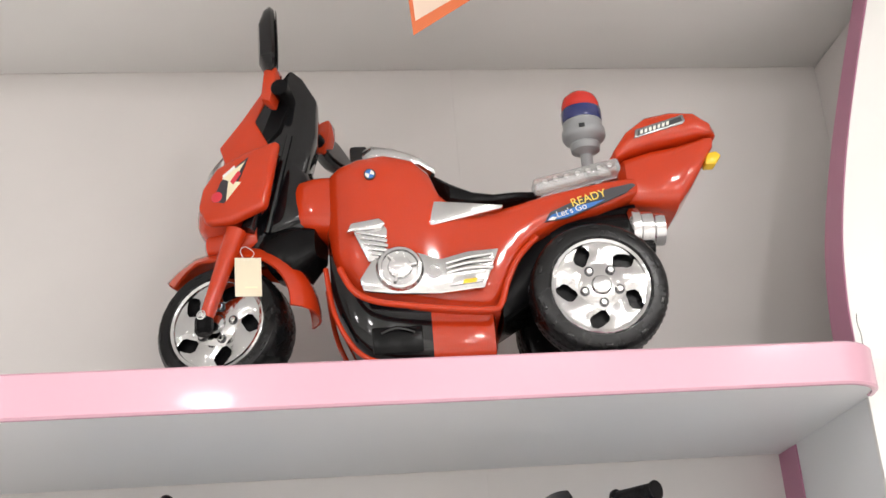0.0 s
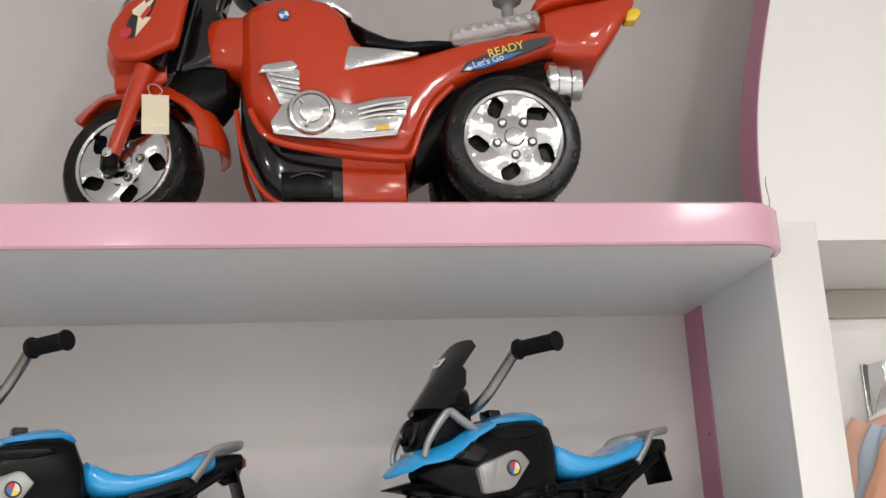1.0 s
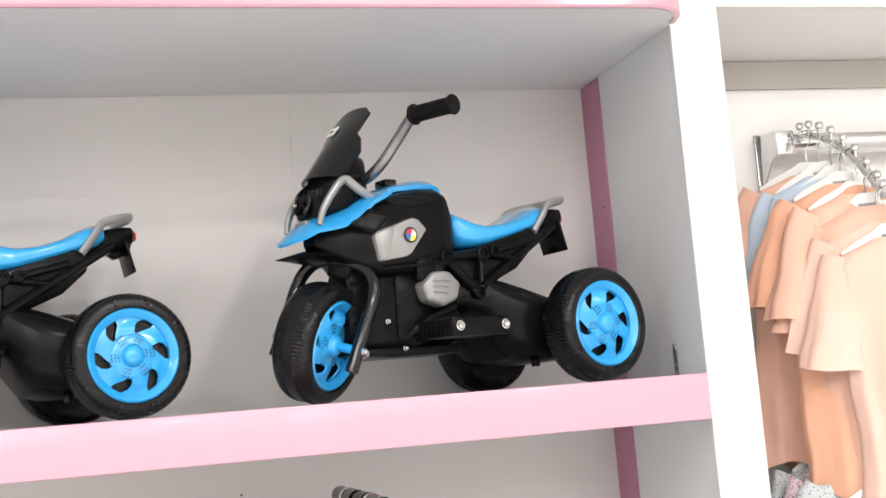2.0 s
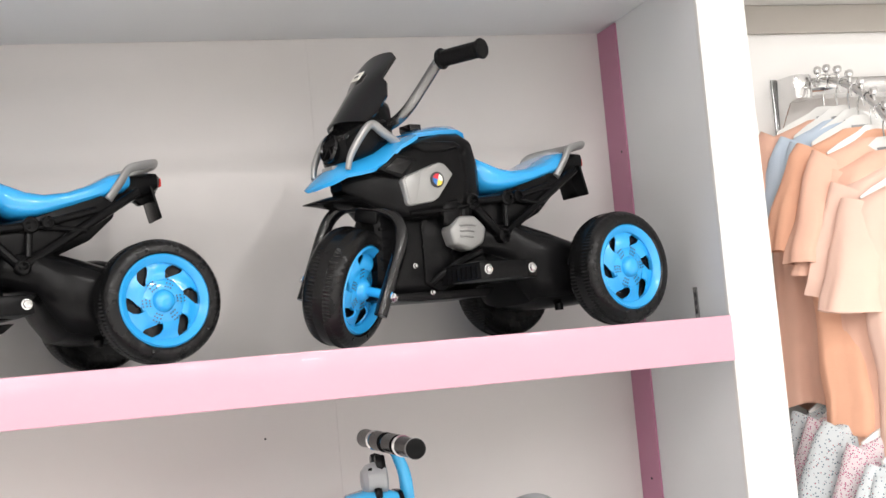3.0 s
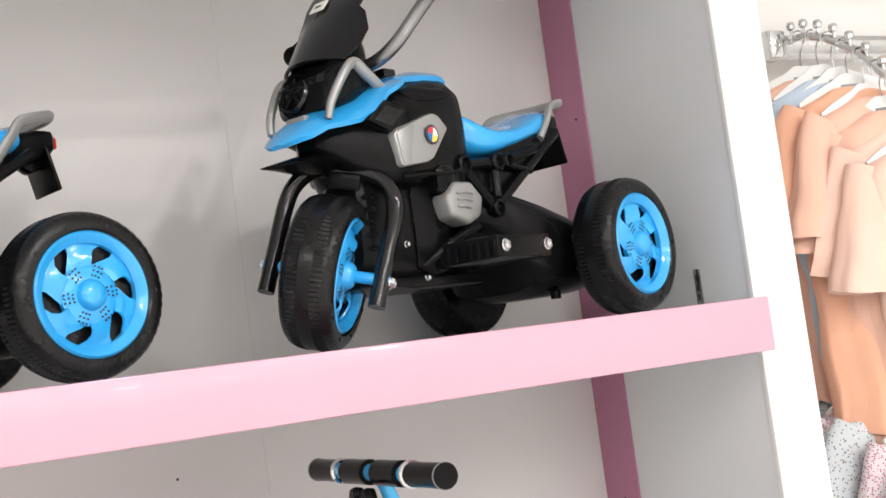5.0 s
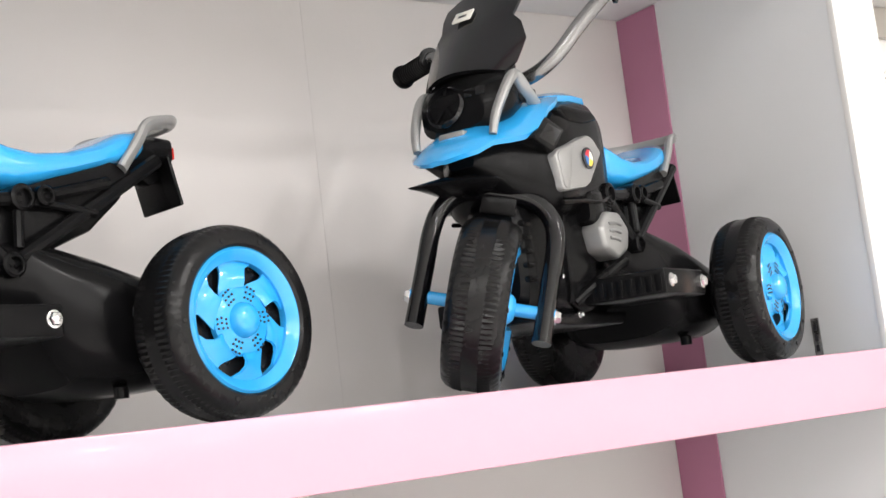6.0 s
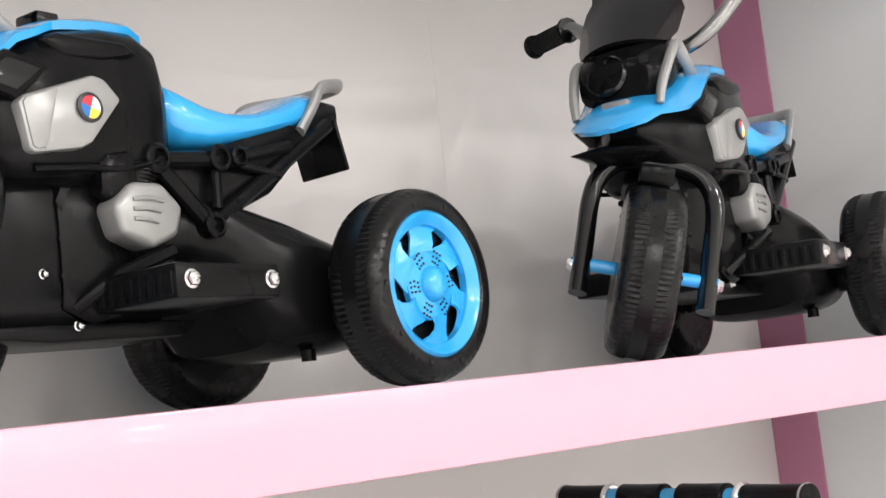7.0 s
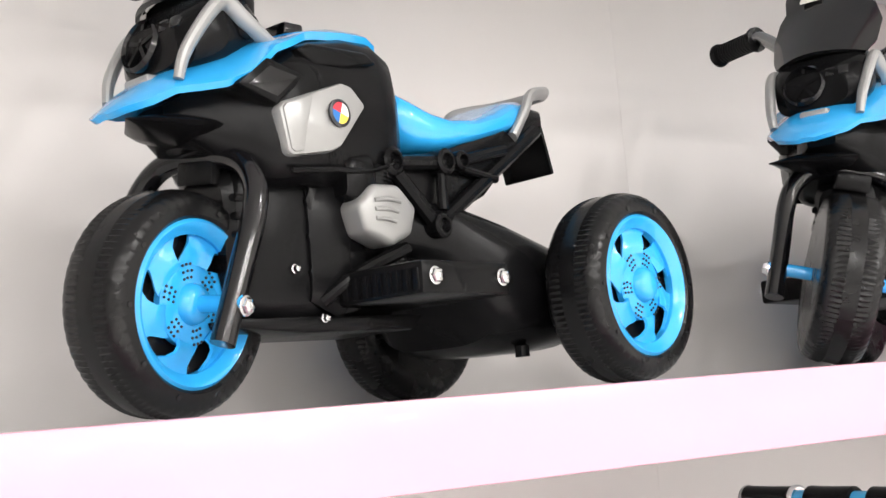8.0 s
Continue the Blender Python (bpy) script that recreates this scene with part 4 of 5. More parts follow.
    def front(name, bm, material, label="", smooth=30, parent=None):
        ob = part(name, bm, material, parent or b, label, smooth)
        if parent is None:
            ob.matrix_basis = Matrix.Translation((0.008, 0, 0)) @ M if name.startswith("fork") else UP
        return ob
    w = star_wheel("front_wheel", b, 0.126, 0.048, 0.094, Matrix.Translation((0.003, 0, 0)) @ M @ pose(0.663, 0, 0.126, 0, 20, 0))
    rows = []
    for deg in range(38, 190, 8):
        a = radians(deg)
        half = 0.058 * min(1, 0.40 + (deg - 38) / 40)
        r = 0.154 + 0.036 * max(0, (78 - deg) / 40)
        rows.append([((0.642 + r * math.cos(a)) - 0.030 * abs(u) ** 3 * math.cos(a), half * u, (0.128 + r * math.sin(a)) - 0.034 * abs(u) ** 3 * math.sin(a)) for u in np.linspace(-1, 1, 9)])
    fender = front("front_mudguard", sheet(rows, 0.005), RED, "red front mudguard", 50)
    fender.matrix_basis = Matrix.Translation((-0.002, 0, 0.008)) @ M
    for s in (1, -1):
        leg = front("fork_leg", tube([(0.612, s * 0.064, 0.300), (0.640, s * 0.066, 0.215), (0.668, s * 0.066, 0.130)], [0.020, 0.016, 0.013], 14, 6), RED, "red front fork leg")
        front("fork_foot", lathe([(0.012, 0.098), (0.017, 0.104), (0.017, 0.128), (0.012, 0.132)], 16, "z", None, (0.672, s * 0.066, 0.0)), BLACK, "", 30, leg)
        bolt(leg, 0.670, s * 0.082, 0.130, 0.008, s)
        front("inner_leg", tube([(0.545, s * 0.045, 0.52), (0.575, s * 0.055, 0.42), (0.612, s * 0.062, 0.30)], 0.014, 12, 5), GLOSSBLACK)
        front("grip", tube([(0.530, s * 0.050, 0.560), (0.527, s * 0.07, 0.566), (0.524, s * 0.100, 0.564), (0.522, s * 0.125, 0.562)], [0.012, 0.015, 0.016, 0.017], 16, 4), BLACK, "black hand grip")
        wing = front("fairing_side", slab([(0.534, 0.460), (0.560, 0.322), (0.628, 0.302), (0.680, 0.308), (0.696, 0.345), (0.688, 0.385), (0.660, 0.425), (0.60, 0.448)], s * 0.080, s * 0.106, 0.010, "xz", 3), RED, "red fairing side")
        dec = front("fairing_decal", slab([(0.592, 0.432), (0.607, 0.392), (0.640, 0.342), (0.664, 0.350), (0.648, 0.390), (0.615, 0.418)], s * 0.1063, s * 0.1068), INKBLACK, "black and cream racing decal", 30, wing)
        front("decal_flash", slab([(0.598, 0.424), (0.622, 0.385), (0.606, 0.380), (0.636, 0.345), (0.632, 0.388), (0.645, 0.396)], s * 0.1069, s * 0.1073), INKCREAM, "", 30, wing)
        front("decal_bar", slab([(0.618, 0.412), (0.642, 0.396), (0.644, 0.402), (0.620, 0.419)], s * 0.1074, s * 0.1078), PAPERW, "", 30, wing)
        front("decal_mark", slab([(0.606, 0.398), (0.622, 0.378), (0.628, 0.386), (0.612, 0.406)], s * 0.1074, s * 0.1078), INKRED, "", 30, wing)
        front("decal_roundel", lathe([(0.011, s * 0.1068), (0.011, s * 0.1074), (0.008, s * 0.1076)], 20, "y", None, (0.655, 0, 0.358)), INKRED, "", 30, wing)
        stalk = front("mirror_stalk", slab([(x - (0.030 if s > 0 else 0.060), z) for x, z in ((0.592, 0.545), (0.585, 0.612), (0.560, 0.618), (0.560, 0.585), (0.572, 0.535))], s * 0.085, s * 0.125, 0.006), RED, "red mirror stalk")
        mir = front("mirror", moved(loft([(-0.014, 0.020, 0.02, 0.125), (-0.012, 0.034, 0.005, 0.142), (-0.004, 0.040, -0.004, 0.148), (0.008, 0.036, 0.005, 0.138), (0.018, 0.026, 0.025, 0.110)], 24, 3), pose(0.545 if s > 0 else 0.486, s * 0.118, 0.607 if s > 0 else 0.500, 0, 2 if s > 0 else 30, s * 26)), GLOSSBLACK, "black mirror shell")
        # Glass coloured black to stand in for a dark reflection.
        front("mirror_glass", moved(loft([(-0.0165, 0.034, 0.006, 0.138), (-0.0145, 0.036, 0.003, 0.141)], 24, 3), pose(0.545 if s > 0 else 0.486, s * 0.118, 0.607 if s > 0 else 0.500, 0, 2 if s > 0 else 30, s * 26)), GLOSSBLACK, "", 30, mir)
        front("screen_side", slab([(0.648, 0.432), (0.664, 0.482), (0.618, 0.535), (0.566, 0.604), (0.556, 0.598), (0.590, 0.525), (0.560, 0.462)], s * 0.072, s * 0.084, 0.004), RED, "red screen side")
        front("dash_side", slab([(0.635, 0.520), (0.580, 0.600), (0.545, 0.615), (0.520, 0.560), (0.545, 0.500), (0.580, 0.465), (0.600, 0.470)], s * 0.058, s * 0.074, 0.006), BLACK)
    front("nose", loft([(0.58, 0.070, 0.34, 0.44), (0.62, 0.088, 0.31, 0.448), (0.66, 0.088, 0.295, 0.438), (0.695, 0.076, 0.30, 0.415), (0.718, 0.055, 0.318, 0.388), (0.726, 0.03, 0.335, 0.37)], 26, 3), RED, "rounded red nose fairing")
    front("chin", loft([(0.60, 0.05, 0.275, 0.33), (0.66, 0.062, 0.262, 0.32), (0.70, 0.055, 0.270, 0.32), (0.712, 0.035, 0.285, 0.315)], 22, 3), RED)
    lens = front("headlight", crown([(0.728, 0.05, 0.395, 0.393, 0.700), (0.730, 0.06, 0.425, 0.423, 0.695), (0.720, 0.062, 0.458, 0.456, 0.684), (0.698, 0.055, 0.488, 0.486, 0.664)], 11, 2, 0.004), CLEAR, "clear headlight lens", 50)
    front("reflector_bowl", loft([(0.65, 0.05, 0.41, 0.47), (0.69, 0.05, 0.40, 0.45), (0.705, 0.035, 0.405, 0.43)], 20, 2.5), PLATED, "", 30, lens)
    front("screen", crown([(0.684, 0.070, 0.470, 0.470, 0.655), (0.652, 0.078, 0.520, 0.518, 0.620), (0.608, 0.078, 0.570, 0.568, 0.585), (0.580, 0.068, 0.612, 0.609, 0.568), (0.572, 0.055, 0.640, 0.636, 0.566)], 11, 2, 0.006), RED, "red wind screen cowl", 50)
    front("dash", loft([(0.515, 0.045, 0.50, 0.56), (0.535, 0.055, 0.48, 0.58), (0.58, 0.058, 0.46, 0.59), (0.61, 0.055, 0.46, 0.55)], 20, 4), BLACK, "black dashboard")
    front("column", loft([(0.50, 0.045, 0.30, 0.40), (0.53, 0.050, 0.28, 0.50), (0.565, 0.052, 0.27, 0.52), (0.60, 0.048, 0.26, 0.44), (0.62, 0.04, 0.26, 0.34)], 20, 4), GLOSSBLACK, "glossy black steering column")
    front("lower_yoke", loft([(0.49, 0.035, 0.24, 0.30), (0.53, 0.05, 0.20, 0.31), (0.58, 0.05, 0.22, 0.31), (0.60, 0.04, 0.25, 0.30)], 18, 4), BLACK)
    part("column_cover", slab([(0.625, 0.520), (0.560, 0.610), (0.530, 0.650), (0.506, 0.628), (0.478, 0.575), (0.484, 0.500), (0.505, 0.425), (0.525, 0.380), (0.530, 0.290), (0.540, 0.235), (0.575, 0.265), (0.580, 0.34), (0.560, 0.455), (0.600, 0.490)], -0.052, 0.052, 0.010, "xz", 2), GLOSSBLACK, b, "glossy black steering column cover")
    for s in (1, -1):
        part("column_ridge", tube([(0.535, s * 0.054, 0.50), (0.560, s * 0.054, 0.40), (0.585, s * 0.054, 0.30)], 0.006, 8, 5), GLOSSBLACK, b)
    bolt(b, 0.505, 0.053, 0.315, 0.006, 1)
    return b


redbike = red_motorcycle(pose(-0.469, 0.115, TOP_HI, 0, 0, 176))

# price tag tied to the fork
tag = thing("price_tag", pose(-1.090, -0.008, 2.488, 0, 0, 4), "blank cream paper price tag tied with thin string", "price tag")
part("card", box(-0.023, 0.023, -0.0006, 0.0006, -0.036, 0.036, 0.0004), mat("cream_card", (0.72, 0.64, 0.48), 0.6, grain=0.05), tag)
part("string", tube([(-0.006, -0.001, 0.030), (-0.012, 0.012, 0.055), (0.0, 0.045, 0.075), (0.012, 0.014, 0.05), (0.0, -0.001, 0.030)], 0.0006, 6, 8), PAPERW, tag)
part("print_line", box(-0.006, 0.016, -0.0012, -0.0008, -0.021, -0.018), INKCREAM, tag)


# ---- small marks on the shelving ----
mark = thing("shelf_standard", pose(SIDE_X - 0.0005, 0.190, 1.632), "short dark slotted metal shelf standard", "bracket")
part("strip", box(-0.0025, 0, -0.007, 0.007, -0.031, 0.028, 0.0005), STEEL, mark)
for z in (-0.018, -0.002, 0.014):
    part("slot", box(-0.0031, -0.0026, -0.003, 0.003, z - 0.005, z + 0.005), INKBLACK, mark)
nail = thing("nail", pose(-0.756, BACK_Y, 1.441), "tiny dark nail head in the back board", "nail")
part("head", lathe([(0.0022, 0.0), (0.0022, -0.001), (0.001, -0.0016)], 10), INKBLACK, nail)
for y, z in ((0.455, 1.968), (0.47, 1.28)):
    screw = thing("screw", pose(SIDE_X - 0.004, y, z), "tiny dark screw in the pink strip", "screw", "screws in the corner strip")
    part("head", lathe([(0.0028, 0.0), (0.0026, -0.0012), (0.001, -0.0014)], 10, "x"), INKBLACK, screw)
CRACK = mat("crack", (0.05, 0.04, 0.03), 0.9)
for pts in (((0.045, 2.335), (0.047, 2.362), (0.044, 2.385), (0.046, 2.405)), ((0.038, 2.326), (0.050, 2.318), (0.056, 2.300))):
    line = [(x, POST_Y + 0.0018, z) for x, z in pts]
    piece("paint_crack", tube(line, 0.0007, 6, 3), CRACK, "thin dark crack in the white paint", "", "", "structure")
flag = thing("paper_flag", pose(-0.765, 0.0, NICHE_TOP), "orange paper flag hanging from the niche top", "paper flag")
part("sheet", slab([(0.0, -0.222), (-0.012, 0.0), (0.33, 0.0)], -0.0004, 0.0004), mat("orange_paper", (0.70, 0.17, 0.06), 0.6, grain=0.05), flag)
# Pale cream inset over the sheet, leaving a thin orange border.
part("print_field", slab([(0.006, -0.190), (-0.002, -0.012), (0.285, -0.012)], -0.0012, 0.0012), mat("cream_inset", (0.80, 0.62, 0.50), 0.5, grain=0.05), flag)

# ---- lower shelf ----
LOW = 0.882
SKY = mat("sky_blue_gloss", (0.05, 0.42, 0.78), 0.2, grain=0.05, scale=8, coat=0.3)


def scooter(m):
    """A small scooter whose bar lies across y, facing -x."""
    b = thing("kick_scooter", m, "sky-blue toddler scooter with black grips and round bell", "scooter")
    part("deck", slab([(0.42, 0.03), (0.43, 0.045), (0.10, 0.05), (0.0, 0.07), (0.02, 0.04)], -0.055, 0.055, 0.006), SKY, b)
    for x, y in ((0.38, 0.0), (0.0, 0.075), (0.0, -0.075)):
        part("wheel", lathe([(0.03, y - 0.012), (0.04, y - 0.008), (0.04, y + 0.008), (0.03, y + 0.012)], 24, "y", None, (x, 0, 0.04)), BLACK, b)
    part("front_axle", tube([(0, -0.08, 0.04), (0, 0.08, 0.04)], 0.008, 10, 1), STEEL, b)
    part("stem", tube([(0.0, 0, 0.05), (0.02, 0, 0.25), (0.026, 0, 0.46), (0.014, 0, 0.525), (0.0, 0, 0.548)], [0.02, 0.018, 0.012, 0.010, 0.010], 16, 6), SKY, b, "sky-blue curved stem")
    part("front_shield", loft([(-0.088, 0.030, 0.20, 0.455), (-0.080, 0.046, 0.17, 0.468), (-0.050, 0.056, 0.15, 0.474), (-0.010, 0.056, 0.16, 0.472), (0.004, 0.048, 0.18, 0.468)], 28, 5), SKY, b, "glossy sky-blue front shield")
    part("shield_edge", loft([(0.0045, 0.049, 0.17, 0.470), (0.012, 0.049, 0.17, 0.470)], 28, 5), BLACK, b)
    for y, z, r in ((0.012, 0.442, 0.008), (-0.004, 0.405, 0.011), (0.02, 0.37, 0.007)):
        part("spot", lathe([(r * 0.8, -0.058), (r, -0.057), (r, -0.05)], 20, "y", None, (-0.045 + y, 0.0, z - 0.015)), BLUELENS, b, "dark blue spot")
    part("peg", moved(box(0.0, 0.045, -0.014, 0.014, -0.014, 0.014, 0.004), pose(0.015, -0.05, 0.43, 0, 0, -20)), BLACK, b)
    part("bar", tube([(0, -0.203, 0.55), (0, 0.203, 0.55)], 0.012, 16, 1), SKY, b)
    for y0, y1, r in ((-0.206, -0.118, 0.0165), (0.118, 0.206, 0.0165), (-0.090, -0.014, 0.0178), (0.014, 0.090, 0.0178)):
        part("grip", lathe([(r * 0.9, y0), (r, y0 + 0.002), (r * 0.97, (y0 + y1) / 2), (r, y1 - 0.002), (r * 0.9, y1)], 20, "y", None, (0, 0, 0.55)), BLACK, b, "black foam grip")
    for y in (-0.113, 0.113):
        part("clamp", lathe([(0.0155, y - 0.003), (0.0184, y - 0.001), (0.0184, y + 0.003), (0.0155, y + 0.005)], 20, "y", None, (0, 0, 0.55)), CHROME, b, "chrome clamp ring")
    for y, o in ((-0.203, -1), (0.203, 1)):
        part("bar_end", lathe([(0.0170, y), (0.0176, y + o * 0.002), (0.0172, y + o * 0.003)], 20, "y", None, (0, 0, 0.55)), SILVER, b, "pale bar end ring")
        part("bar_plug", lathe([(0.0166, y + o * 0.0031), (0.0162, y + o * 0.0055), (0.003, y + o * 0.007)], 20, "y", None, (0, 0, 0.55)), BLACK, b)
    for y in (-0.02, 0.022):
        part("lever", moved(loft([(-0.008, 0.009, -0.018, 0.016), (0.0, 0.012, -0.022, 0.018), (0.008, 0.009, -0.018, 0.016)], 16, 2.4), pose(-0.022, y, 0.516, 14 * (1 if y > 0 else -1), 0, 0)), BLACK, b, "black thumb lever")
    bell = part("bell", moved(lathe([(0.001, -0.034), (0.016, -0.032), (0.025, -0.024), (0.029, -0.010), (0.029, 0.006), (0.025, 0.010)], 28, "x"), pose(-0.022, -0.010, 0.492)), GREY, b, "grey dome bell with black pads")
    for y, z in ((-0.012, 0.010), (0.026, 0.004), (0.014, -0.026), (-0.024, -0.024)):
        part("bell_pad", moved(loft([(-0.006, 0.007, -0.012, 0.010), (0.0, 0.009, -0.014, 0.012), (0.006, 0.007, -0.012, 0.010)], 14, 2.2), pose(-0.046 + 0.6 * abs(y), y - 0.012, 0.492 + z)), BLACK, bell)
    return b


scooter(pose(-0.592, 0.160, LOW, 0, 0, -1))

PINKPLAST = mat("pink_plastic", (0.78, 0.12, 0.24), 0.3, grain=0.05, scale=8)
chair = thing("ride_on_car", pose(-0.945, 0.20, LOW), "pink plastic ride-on car with a rounded high back", "ride-on car")
part("body", loft([(-0.22, 0.08, 0.03, 0.14), (-0.18, 0.11, 0.025, 0.19), (0.0, 0.12, 0.025, 0.20), (0.12, 0.12, 0.025, 0.22), (0.17, 0.09, 0.03, 0.2)], 26, 4), PINKPLAST, chair)
part("backrest", tube([(0.06, 0, 0.18), (0.030, 0, 0.34), (0.045, 0, 0.400), (0.075, 0, 0.428), (0.105, 0, 0.436), (0.126, 0, 0.40), (0.13, 0, 0.30), (0.12, 0, 0.19)], [0.035, 0.03, 0.026, 0.024, 0.026, 0.03, 0.03, 0.03], 18, 6, 1.6), PINKPLAST, chair)
for x in (-0.13, 0.1):
    for y in (-0.11, 0.11):
        part("wheel", lathe([(0.035, y - 0.018), (0.05, y - 0.012), (0.05, y + 0.012), (0.035, y + 0.018)], 24, "y", None, (x, 0, 0.05)), BLACK, chair)
push = thing("push_car", pose(-0.395, 0.22, LOW), "grey plastic push car with a looped hoop handle", "push car")
part("body", loft([(-0.12, 0.07, 0.03, 0.12), (-0.09, 0.10, 0.025, 0.17), (0.1, 0.11, 0.025, 0.19), (0.2, 0.10, 0.03, 0.17), (0.24, 0.07, 0.04, 0.14)], 26, 4), GREY, push)
part("hoop_handle", tube([(-0.10, 0, 0.16), (-0.06, 0, 0.32), (-0.01, 0, 0.365), (0.05, 0, 0.402), (0.095, 0, 0.402), (0.122, 0, 0.365), (0.115, 0, 0.30), (0.08, 0, 0.18)], 0.021, 16, 7), GREY, push, "smooth grey hoop handle")
for x in (-0.05, 0.17):
    for y in (-0.1, 0.1):
        part("wheel", lathe([(0.03, y - 0.015), (0.045, y - 0.01), (0.045, y + 0.01), (0.03, y + 0.015)], 24, "y", None, (x, 0, 0.045)), BLACK, push)


# ---- clothes bay ----
def cloth(name, color, rough=0.85, specks=None):
    m = mat(name, color, rough, grain=0.10, scale=12, bump=0.25, bump_scale=500)
    if specks:
        nt = m.node_tree
        bsdf = nt.nodes["Principled BSDF"]
        old = bsdf.inputs["Base Color"].links[0].from_socket
        tc = nt.nodes.new("ShaderNodeTexCoord")
        for size, tone, edge in specks:
            vo = nt.nodes.new("ShaderNodeTexVoronoi")
            vo.inputs["Scale"].default_value = size
            lt = nt.nodes.new("ShaderNodeMath")
            lt.operation, lt.inputs[1].default_value = "LESS_THAN", edge
            mx = nt.nodes.new("ShaderNodeMix")
            mx.data_type = "RGBA"
            mx.inputs[7].default_value = (*tone, 1)
            nt.links.new(tc.outputs["Object"], vo.inputs["Vector"])
            nt.links.new(vo.outputs["Distance"], lt.inputs[0])
            nt.links.new(lt.outputs[0], mx.inputs[0])
            nt.links.new(old, mx.inputs[6])
            old = mx.outputs[2]
        nt.links.new(old, bsdf.inputs["Base Color"])
    return m


PEACH = cloth("peach_cotton", (0.82, 0.50, 0.38))
PALEPEACH = cloth("pale_peach_cotton", (0.83, 0.57, 0.47))
APRICOT = cloth("apricot_cotton", (0.84, 0.46, 0.31))
PALEBLUE = cloth("pale_blue_cotton", (0.56, 0.66, 0.78))
FLORAL = cloth("floral_pink", (0.74, 0.66, 0.68), 0.85, [(230, (0.55, 0.16, 0.28), 0.34), (170, (0.14, 0.11, 0.15), 0.20)])
FLORALGREY = cloth("floral_grey", (0.62, 0.66, 0.68), 0.85, [(170, (0.16, 0.22, 0.27), 0.27), (130, (0.4, 0.14, 0.17), 0.16)])
HANGER = mat("white_hanger", (0.82, 0.82, 0.80), 0.3)


def garment(name, m, material, label, category, group, length=0.52, half=0.115, seed=0, sleeve=0.12):
    """A hung child's garment: a folded body and two short flared sleeves. The hanger's hook is at its origin."""
    rnd = random.Random(seed)
    g = thing(name, m, label, category, group)
    n = 64
    bm = bmesh.new()
    rings = []
    ph = [rnd.uniform(0, 6.28) for _ in range(4)]
    levels = [(0.0, 0.035, 0.018), (-0.012, 0.060, 0.024), (-0.028, 0.100, 0.028), (-0.05, half, 0.030)] + [(-0.05 - (length - 0.05) * t, half * (1 - 0.08 * math.sin(t * 3) + 0.10 * t - 0.12 * t ** 6), 0.030 + 0.012 * t) for t in np.linspace(0.08, 1, 16)]
    for z, w, d in levels:
        t = -z / length
        ring = []
        for k in range(n):
            a = 2 * math.pi * k / n
            f = 1 + (0.07 + 0.26 * t) * (0.5 * math.sin(9 * a + ph[0] + 1.5 * t) + 0.35 * math.sin(5 * a + ph[1]) + 0.25 * math.sin(14 * a + ph[2] - t)) * (1 if t > 0.1 else t * 10)
            x = w * math.copysign(abs(math.cos(a)) ** 0.8, math.cos(a)) * (1 + 0.05 * t * math.sin(3 * a + ph[3]))
            ring.append(bm.verts.new((x, d * math.sin(a) * f, z + 0.012 * t * math.sin(4 * a + ph[1]))))
        rings.append(ring)
    for a, b in zip(rings, rings[1:]):
        for k in range(n):
            bm.faces.new((a[k], a[(k + 1) % n], b[(k + 1) % n], b[k]))
    for v in bm.verts:
        v.co += min(1, -v.co.z * 12) * (0.006 * noise.noise_vector(v.co * 16 + Vector((seed * 3.1, 0, 0))) + 0.013 * noise.noise_vector(v.co * 6 + Vector((0, seed * 1.7, 0))))
    bm.transform(Matrix.Translation((0, 0, -0.084)))
    body = part("body", bm, material, g, smooth=60)
    for s in (1, -1):
        bm = bmesh.new()
        rings = []
        for i in range(9):
            t = i / 8
            c = Vector((s * (0.085 + (0.040 + sleeve * 0.10) * t ** 0.8), -0.006 * t, -0.124 - sleeve * 1.0 * t))
            ring = []
            for k in range(28):
                a = 2 * math.pi * k / 28
                fold = 1 + 0.10 * t * math.sin(4 * a + ph[2]) + 0.07 * t * math.sin(7 * a + ph[0])
                u = (0.042 + 0.016 * t) * math.cos(a) * fold
                v = (0.020 + 0.012 * t) * math.sin(a) * fold
                ring.append(bm.verts.new(c + Vector((u * 0.95, v, u * s * (0.55 - 0.40 * t)))))
            rings.append(ring)
        for a, b in zip(rings, rings[1:]):
            for k in range(28):
                bm.faces.new((a[k], a[(k + 1) % 28], b[(k + 1) % 28], b[k]))
        for v in bm.verts:
            v.co += 0.008 * noise.noise_vector(v.co * 14 + Vector((seed * 2.3, s, 0)))
        part("sleeve", bm, material, g, smooth=60)
    return g


def hanger(m):
    h = thing("clothes_hanger", m, "white plastic clothes hanger with a chrome hook", "hanger", "hangers on the waterfall arm")
    part("hook", tube([(-0.010, 0, -0.018), (-0.013, 0, -0.004), (-0.006, 0, 0.008), (0.005, 0, 0.008), (0.011, 0, -0.004), (0.004, 0, -0.022), (0, 0, -0.035), (0, 0, -0.062)], 0.0016, 8, 5), CHROME, h)
    part("yoke", slab([(-0.014, -0.056), (0.014, -0.056), (0.030, -0.068), (0.070, -0.088), (0.095, -0.104), (0.093, -0.116), (0.05, -0.104), (0.0, -0.096), (-0.05, -0.104), (-0.093, -0.116), (-0.095, -0.104), (-0.070, -0.088), (-0.030, -0.068)], -0.004, 0.004, 0.002), HANGER, h)
    part("print_bar", box(-0.016, 0.016, -0.0047, -0.0042, -0.082, -0.077), GREY, h)
    return h


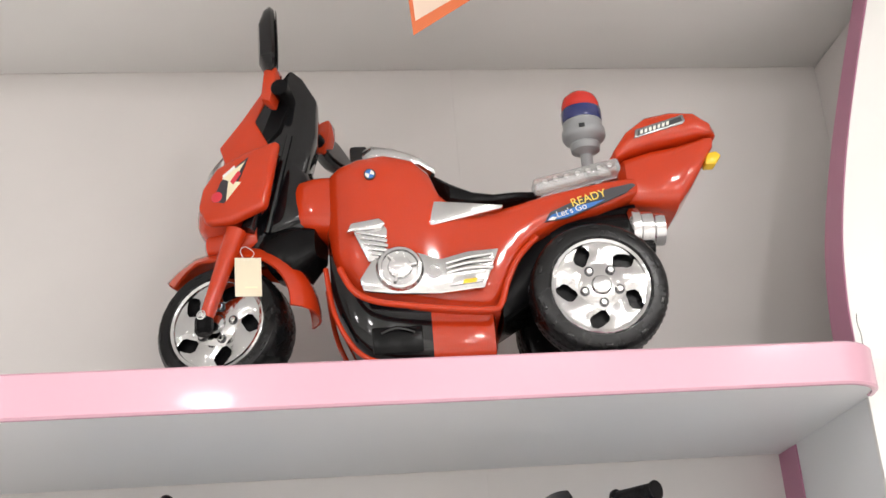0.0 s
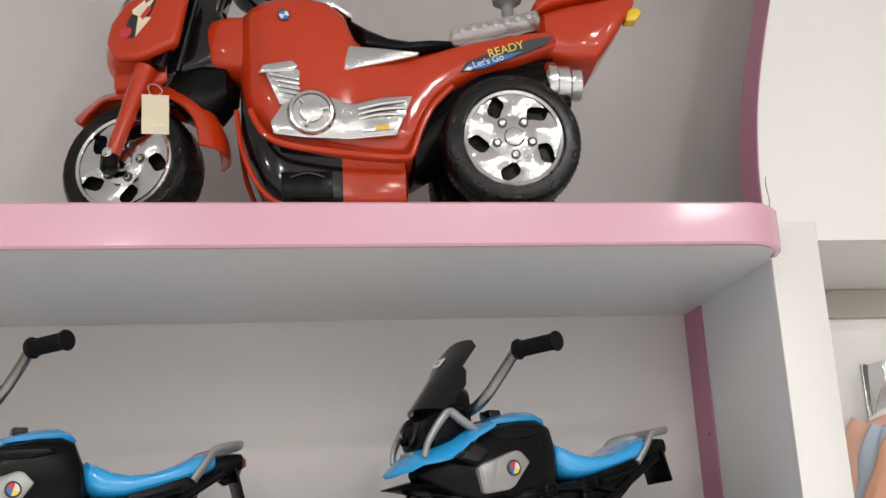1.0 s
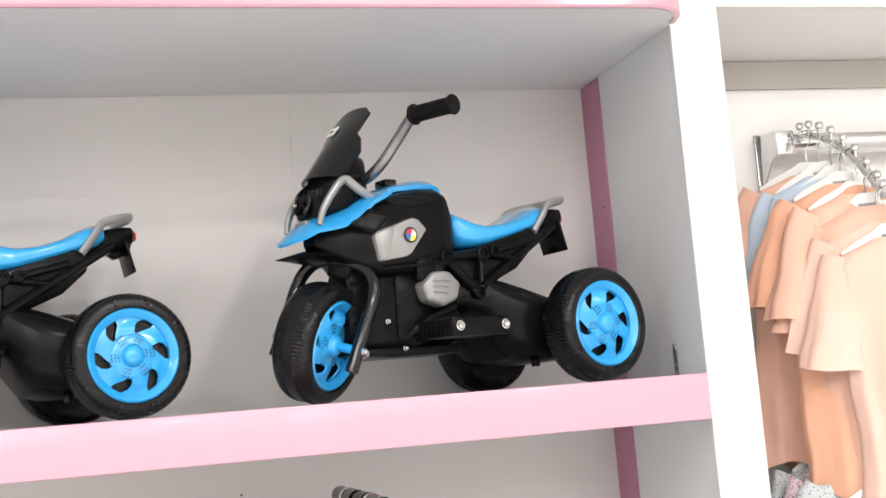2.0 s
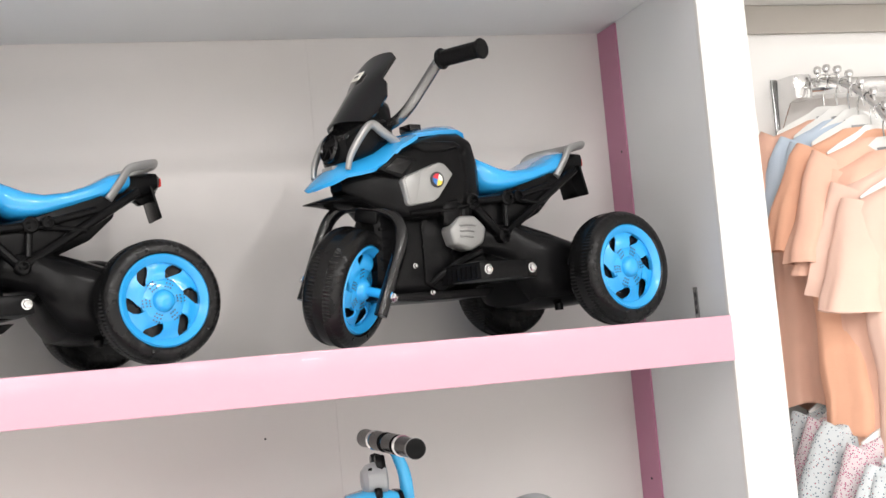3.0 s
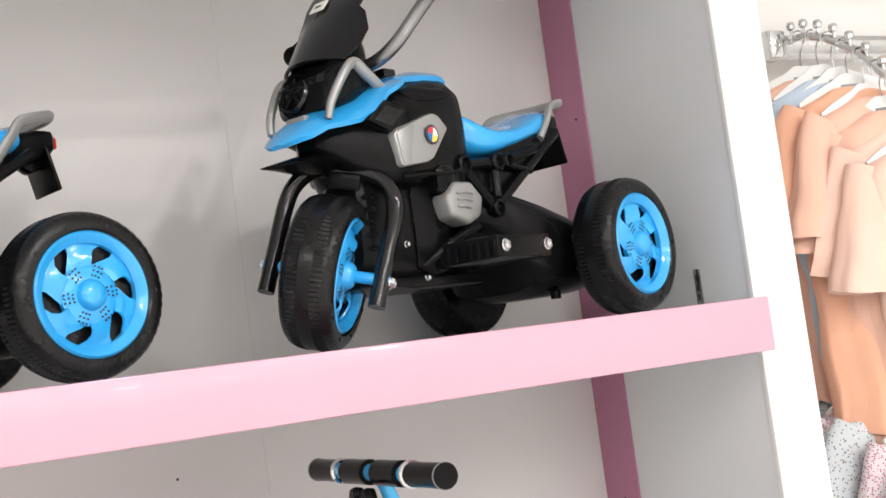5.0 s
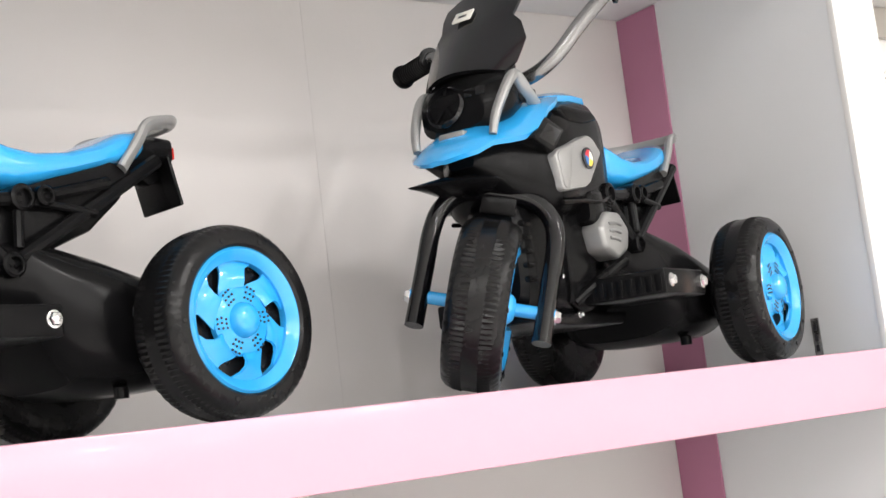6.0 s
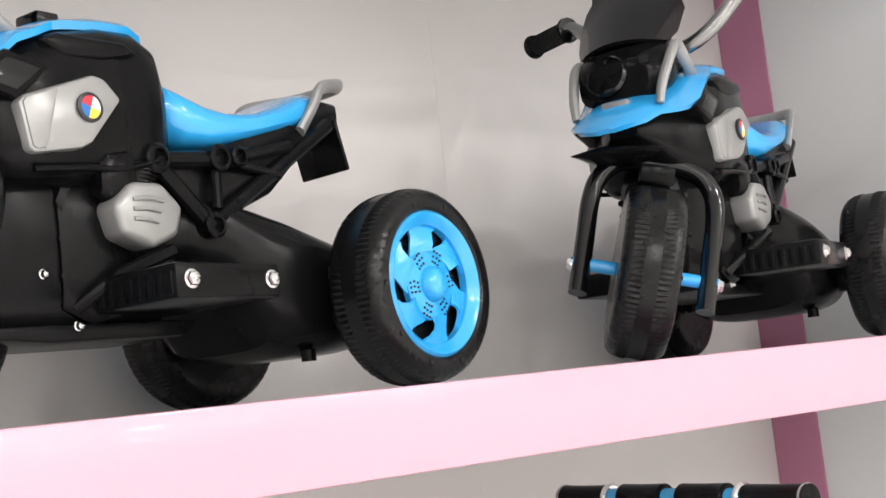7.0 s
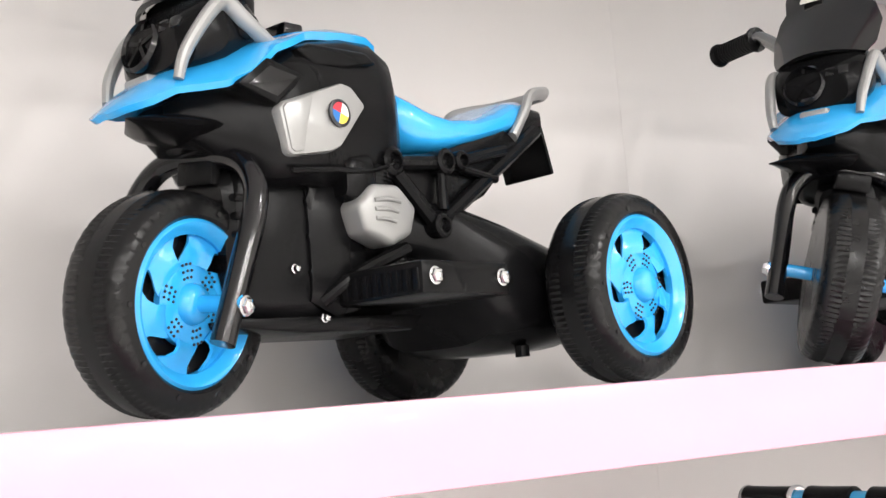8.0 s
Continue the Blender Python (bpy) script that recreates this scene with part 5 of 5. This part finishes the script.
rail = thing("clothes_rail", pose(0, 0, 0), "chrome clothes rail on slotted wall bracket", "clothes rail")
part("wall_strip", box(0.336, 0.350, 0.339, 0.3445, 0.6, 2.088, 0.002), STEEL, rail)
for k in range(14):
    part("slot", box(0.341, 0.345, 0.3382, 0.3388, 1.90 + 0.028 * k - 0.2, 1.912 + 0.028 * k - 0.2), INKBLACK, rail)
part("bracket", slab([(0.339, 2.085), (0.262, 2.080), (0.258, 2.030), (0.285, 2.025), (0.318, 1.985), (0.339, 1.965)], 0.341, 0.3445, 0.001, "yz"), CHROME, rail)
part("rail_tube", tube([(0.3446, 0.285, 2.055), (2.55, 0.285, 2.055)], 0.016, 18, 1, 1.5), CHROME, rail)
part("rail_cup", box(0.345, 0.385, 0.262, 0.308, 2.030, 2.082, 0.006), CHROME, rail)
ARM = [(0.395, 0.282, 2.060), (0.400, 0.240, 2.062), (0.412, 0.190, 2.044), (0.424, 0.140, 2.006), (0.432, 0.090, 1.950), (0.436, 0.055, 1.900)]
arm = thing("waterfall_arm", pose(0, 0, 0), "curved chrome waterfall arm with ball stops", "display arm")
part("arm", tube(ARM, 0.009, 14, 8, 0.7), CHROME, arm)
path = smooth_path(ARM, 20)
stops = [path[int(len(path) * f)] for f in (0.12, 0.23, 0.34, 0.45, 0.56, 0.67, 0.78, 0.89, 0.97)]
for p in stops:
    part("ball_stop", lathe([(0.003, 0.006), (0.003, 0.016), (0.0075, 0.019), (0.009, 0.025), (0.007, 0.031), (0.002, 0.033)], 14, "z", None, p), CHROME, arm)
GROUP = "dresses on the waterfall arm"
order = ((0, PEACH, "peach", 0.48, 0.14), (1, PALEBLUE, "pale blue", 0.50, 0.18), (2, PALEBLUE, "pale blue", 0.50, 0.18), (3, APRICOT, "apricot orange", 0.50, 0.20), (4, PEACH, "peach", 0.50, 0.20), (5, PEACH, "peach", 0.51, 0.19), (6, PALEPEACH, "pale peach", 0.52, 0.20), (7, PALEPEACH, "pale peach", 0.54, 0.20))
for i, material, tint, length, sleeve in order:
    p = (stops[i] + stops[i + 1]) / 2 if i < 7 else stops[8]
    swing = random.Random(i + 40)
    hung = pose(p.x, p.y, p.z + 0.004, swing.uniform(-4, 4), swing.uniform(-5, 5), -20 + swing.uniform(-9, 9))
    hanger(hung)
    garment("dress", hung, material, tint + " cotton child's dress with flared sleeves on a hanger", "dress", GROUP, length + 0.10, 0.116, i + 3, sleeve)
LOWARM = [(0.40, 0.344, 1.50), (0.405, 0.25, 1.505), (0.41, 0.13, 1.47), (0.415, 0.03, 1.41), (0.418, -0.02, 1.37)]
low = thing("waterfall_arm", pose(0, 0, 0), "curved chrome waterfall arm behind the printed tops", "display arm")
part("arm", tube(LOWARM, 0.009, 14, 8, 0.7), CHROME, low)
lowpath = smooth_path(LOWARM, 20)
for i in range(7):
    p = lowpath[int(len(lowpath) * (0.25 + 0.72 * i / 6)) - 1]
    material, tint = ((FLORALGREY, "grey"), (FLORAL, "pink"))[i % 2] if i < 5 else (FLORALGREY, "grey")
    swing = random.Random(i + 60)
    hung = pose(p.x - 0.02, p.y, p.z, 0, swing.uniform(-5, 5), -8 + swing.uniform(-8, 8))
    hanger(hung)
    garment("printed_top", hung, material, tint + " floral printed child's top on a hanger", "top", "printed tops on the lower arm", 0.42, 0.12, i + 20, 0.2)
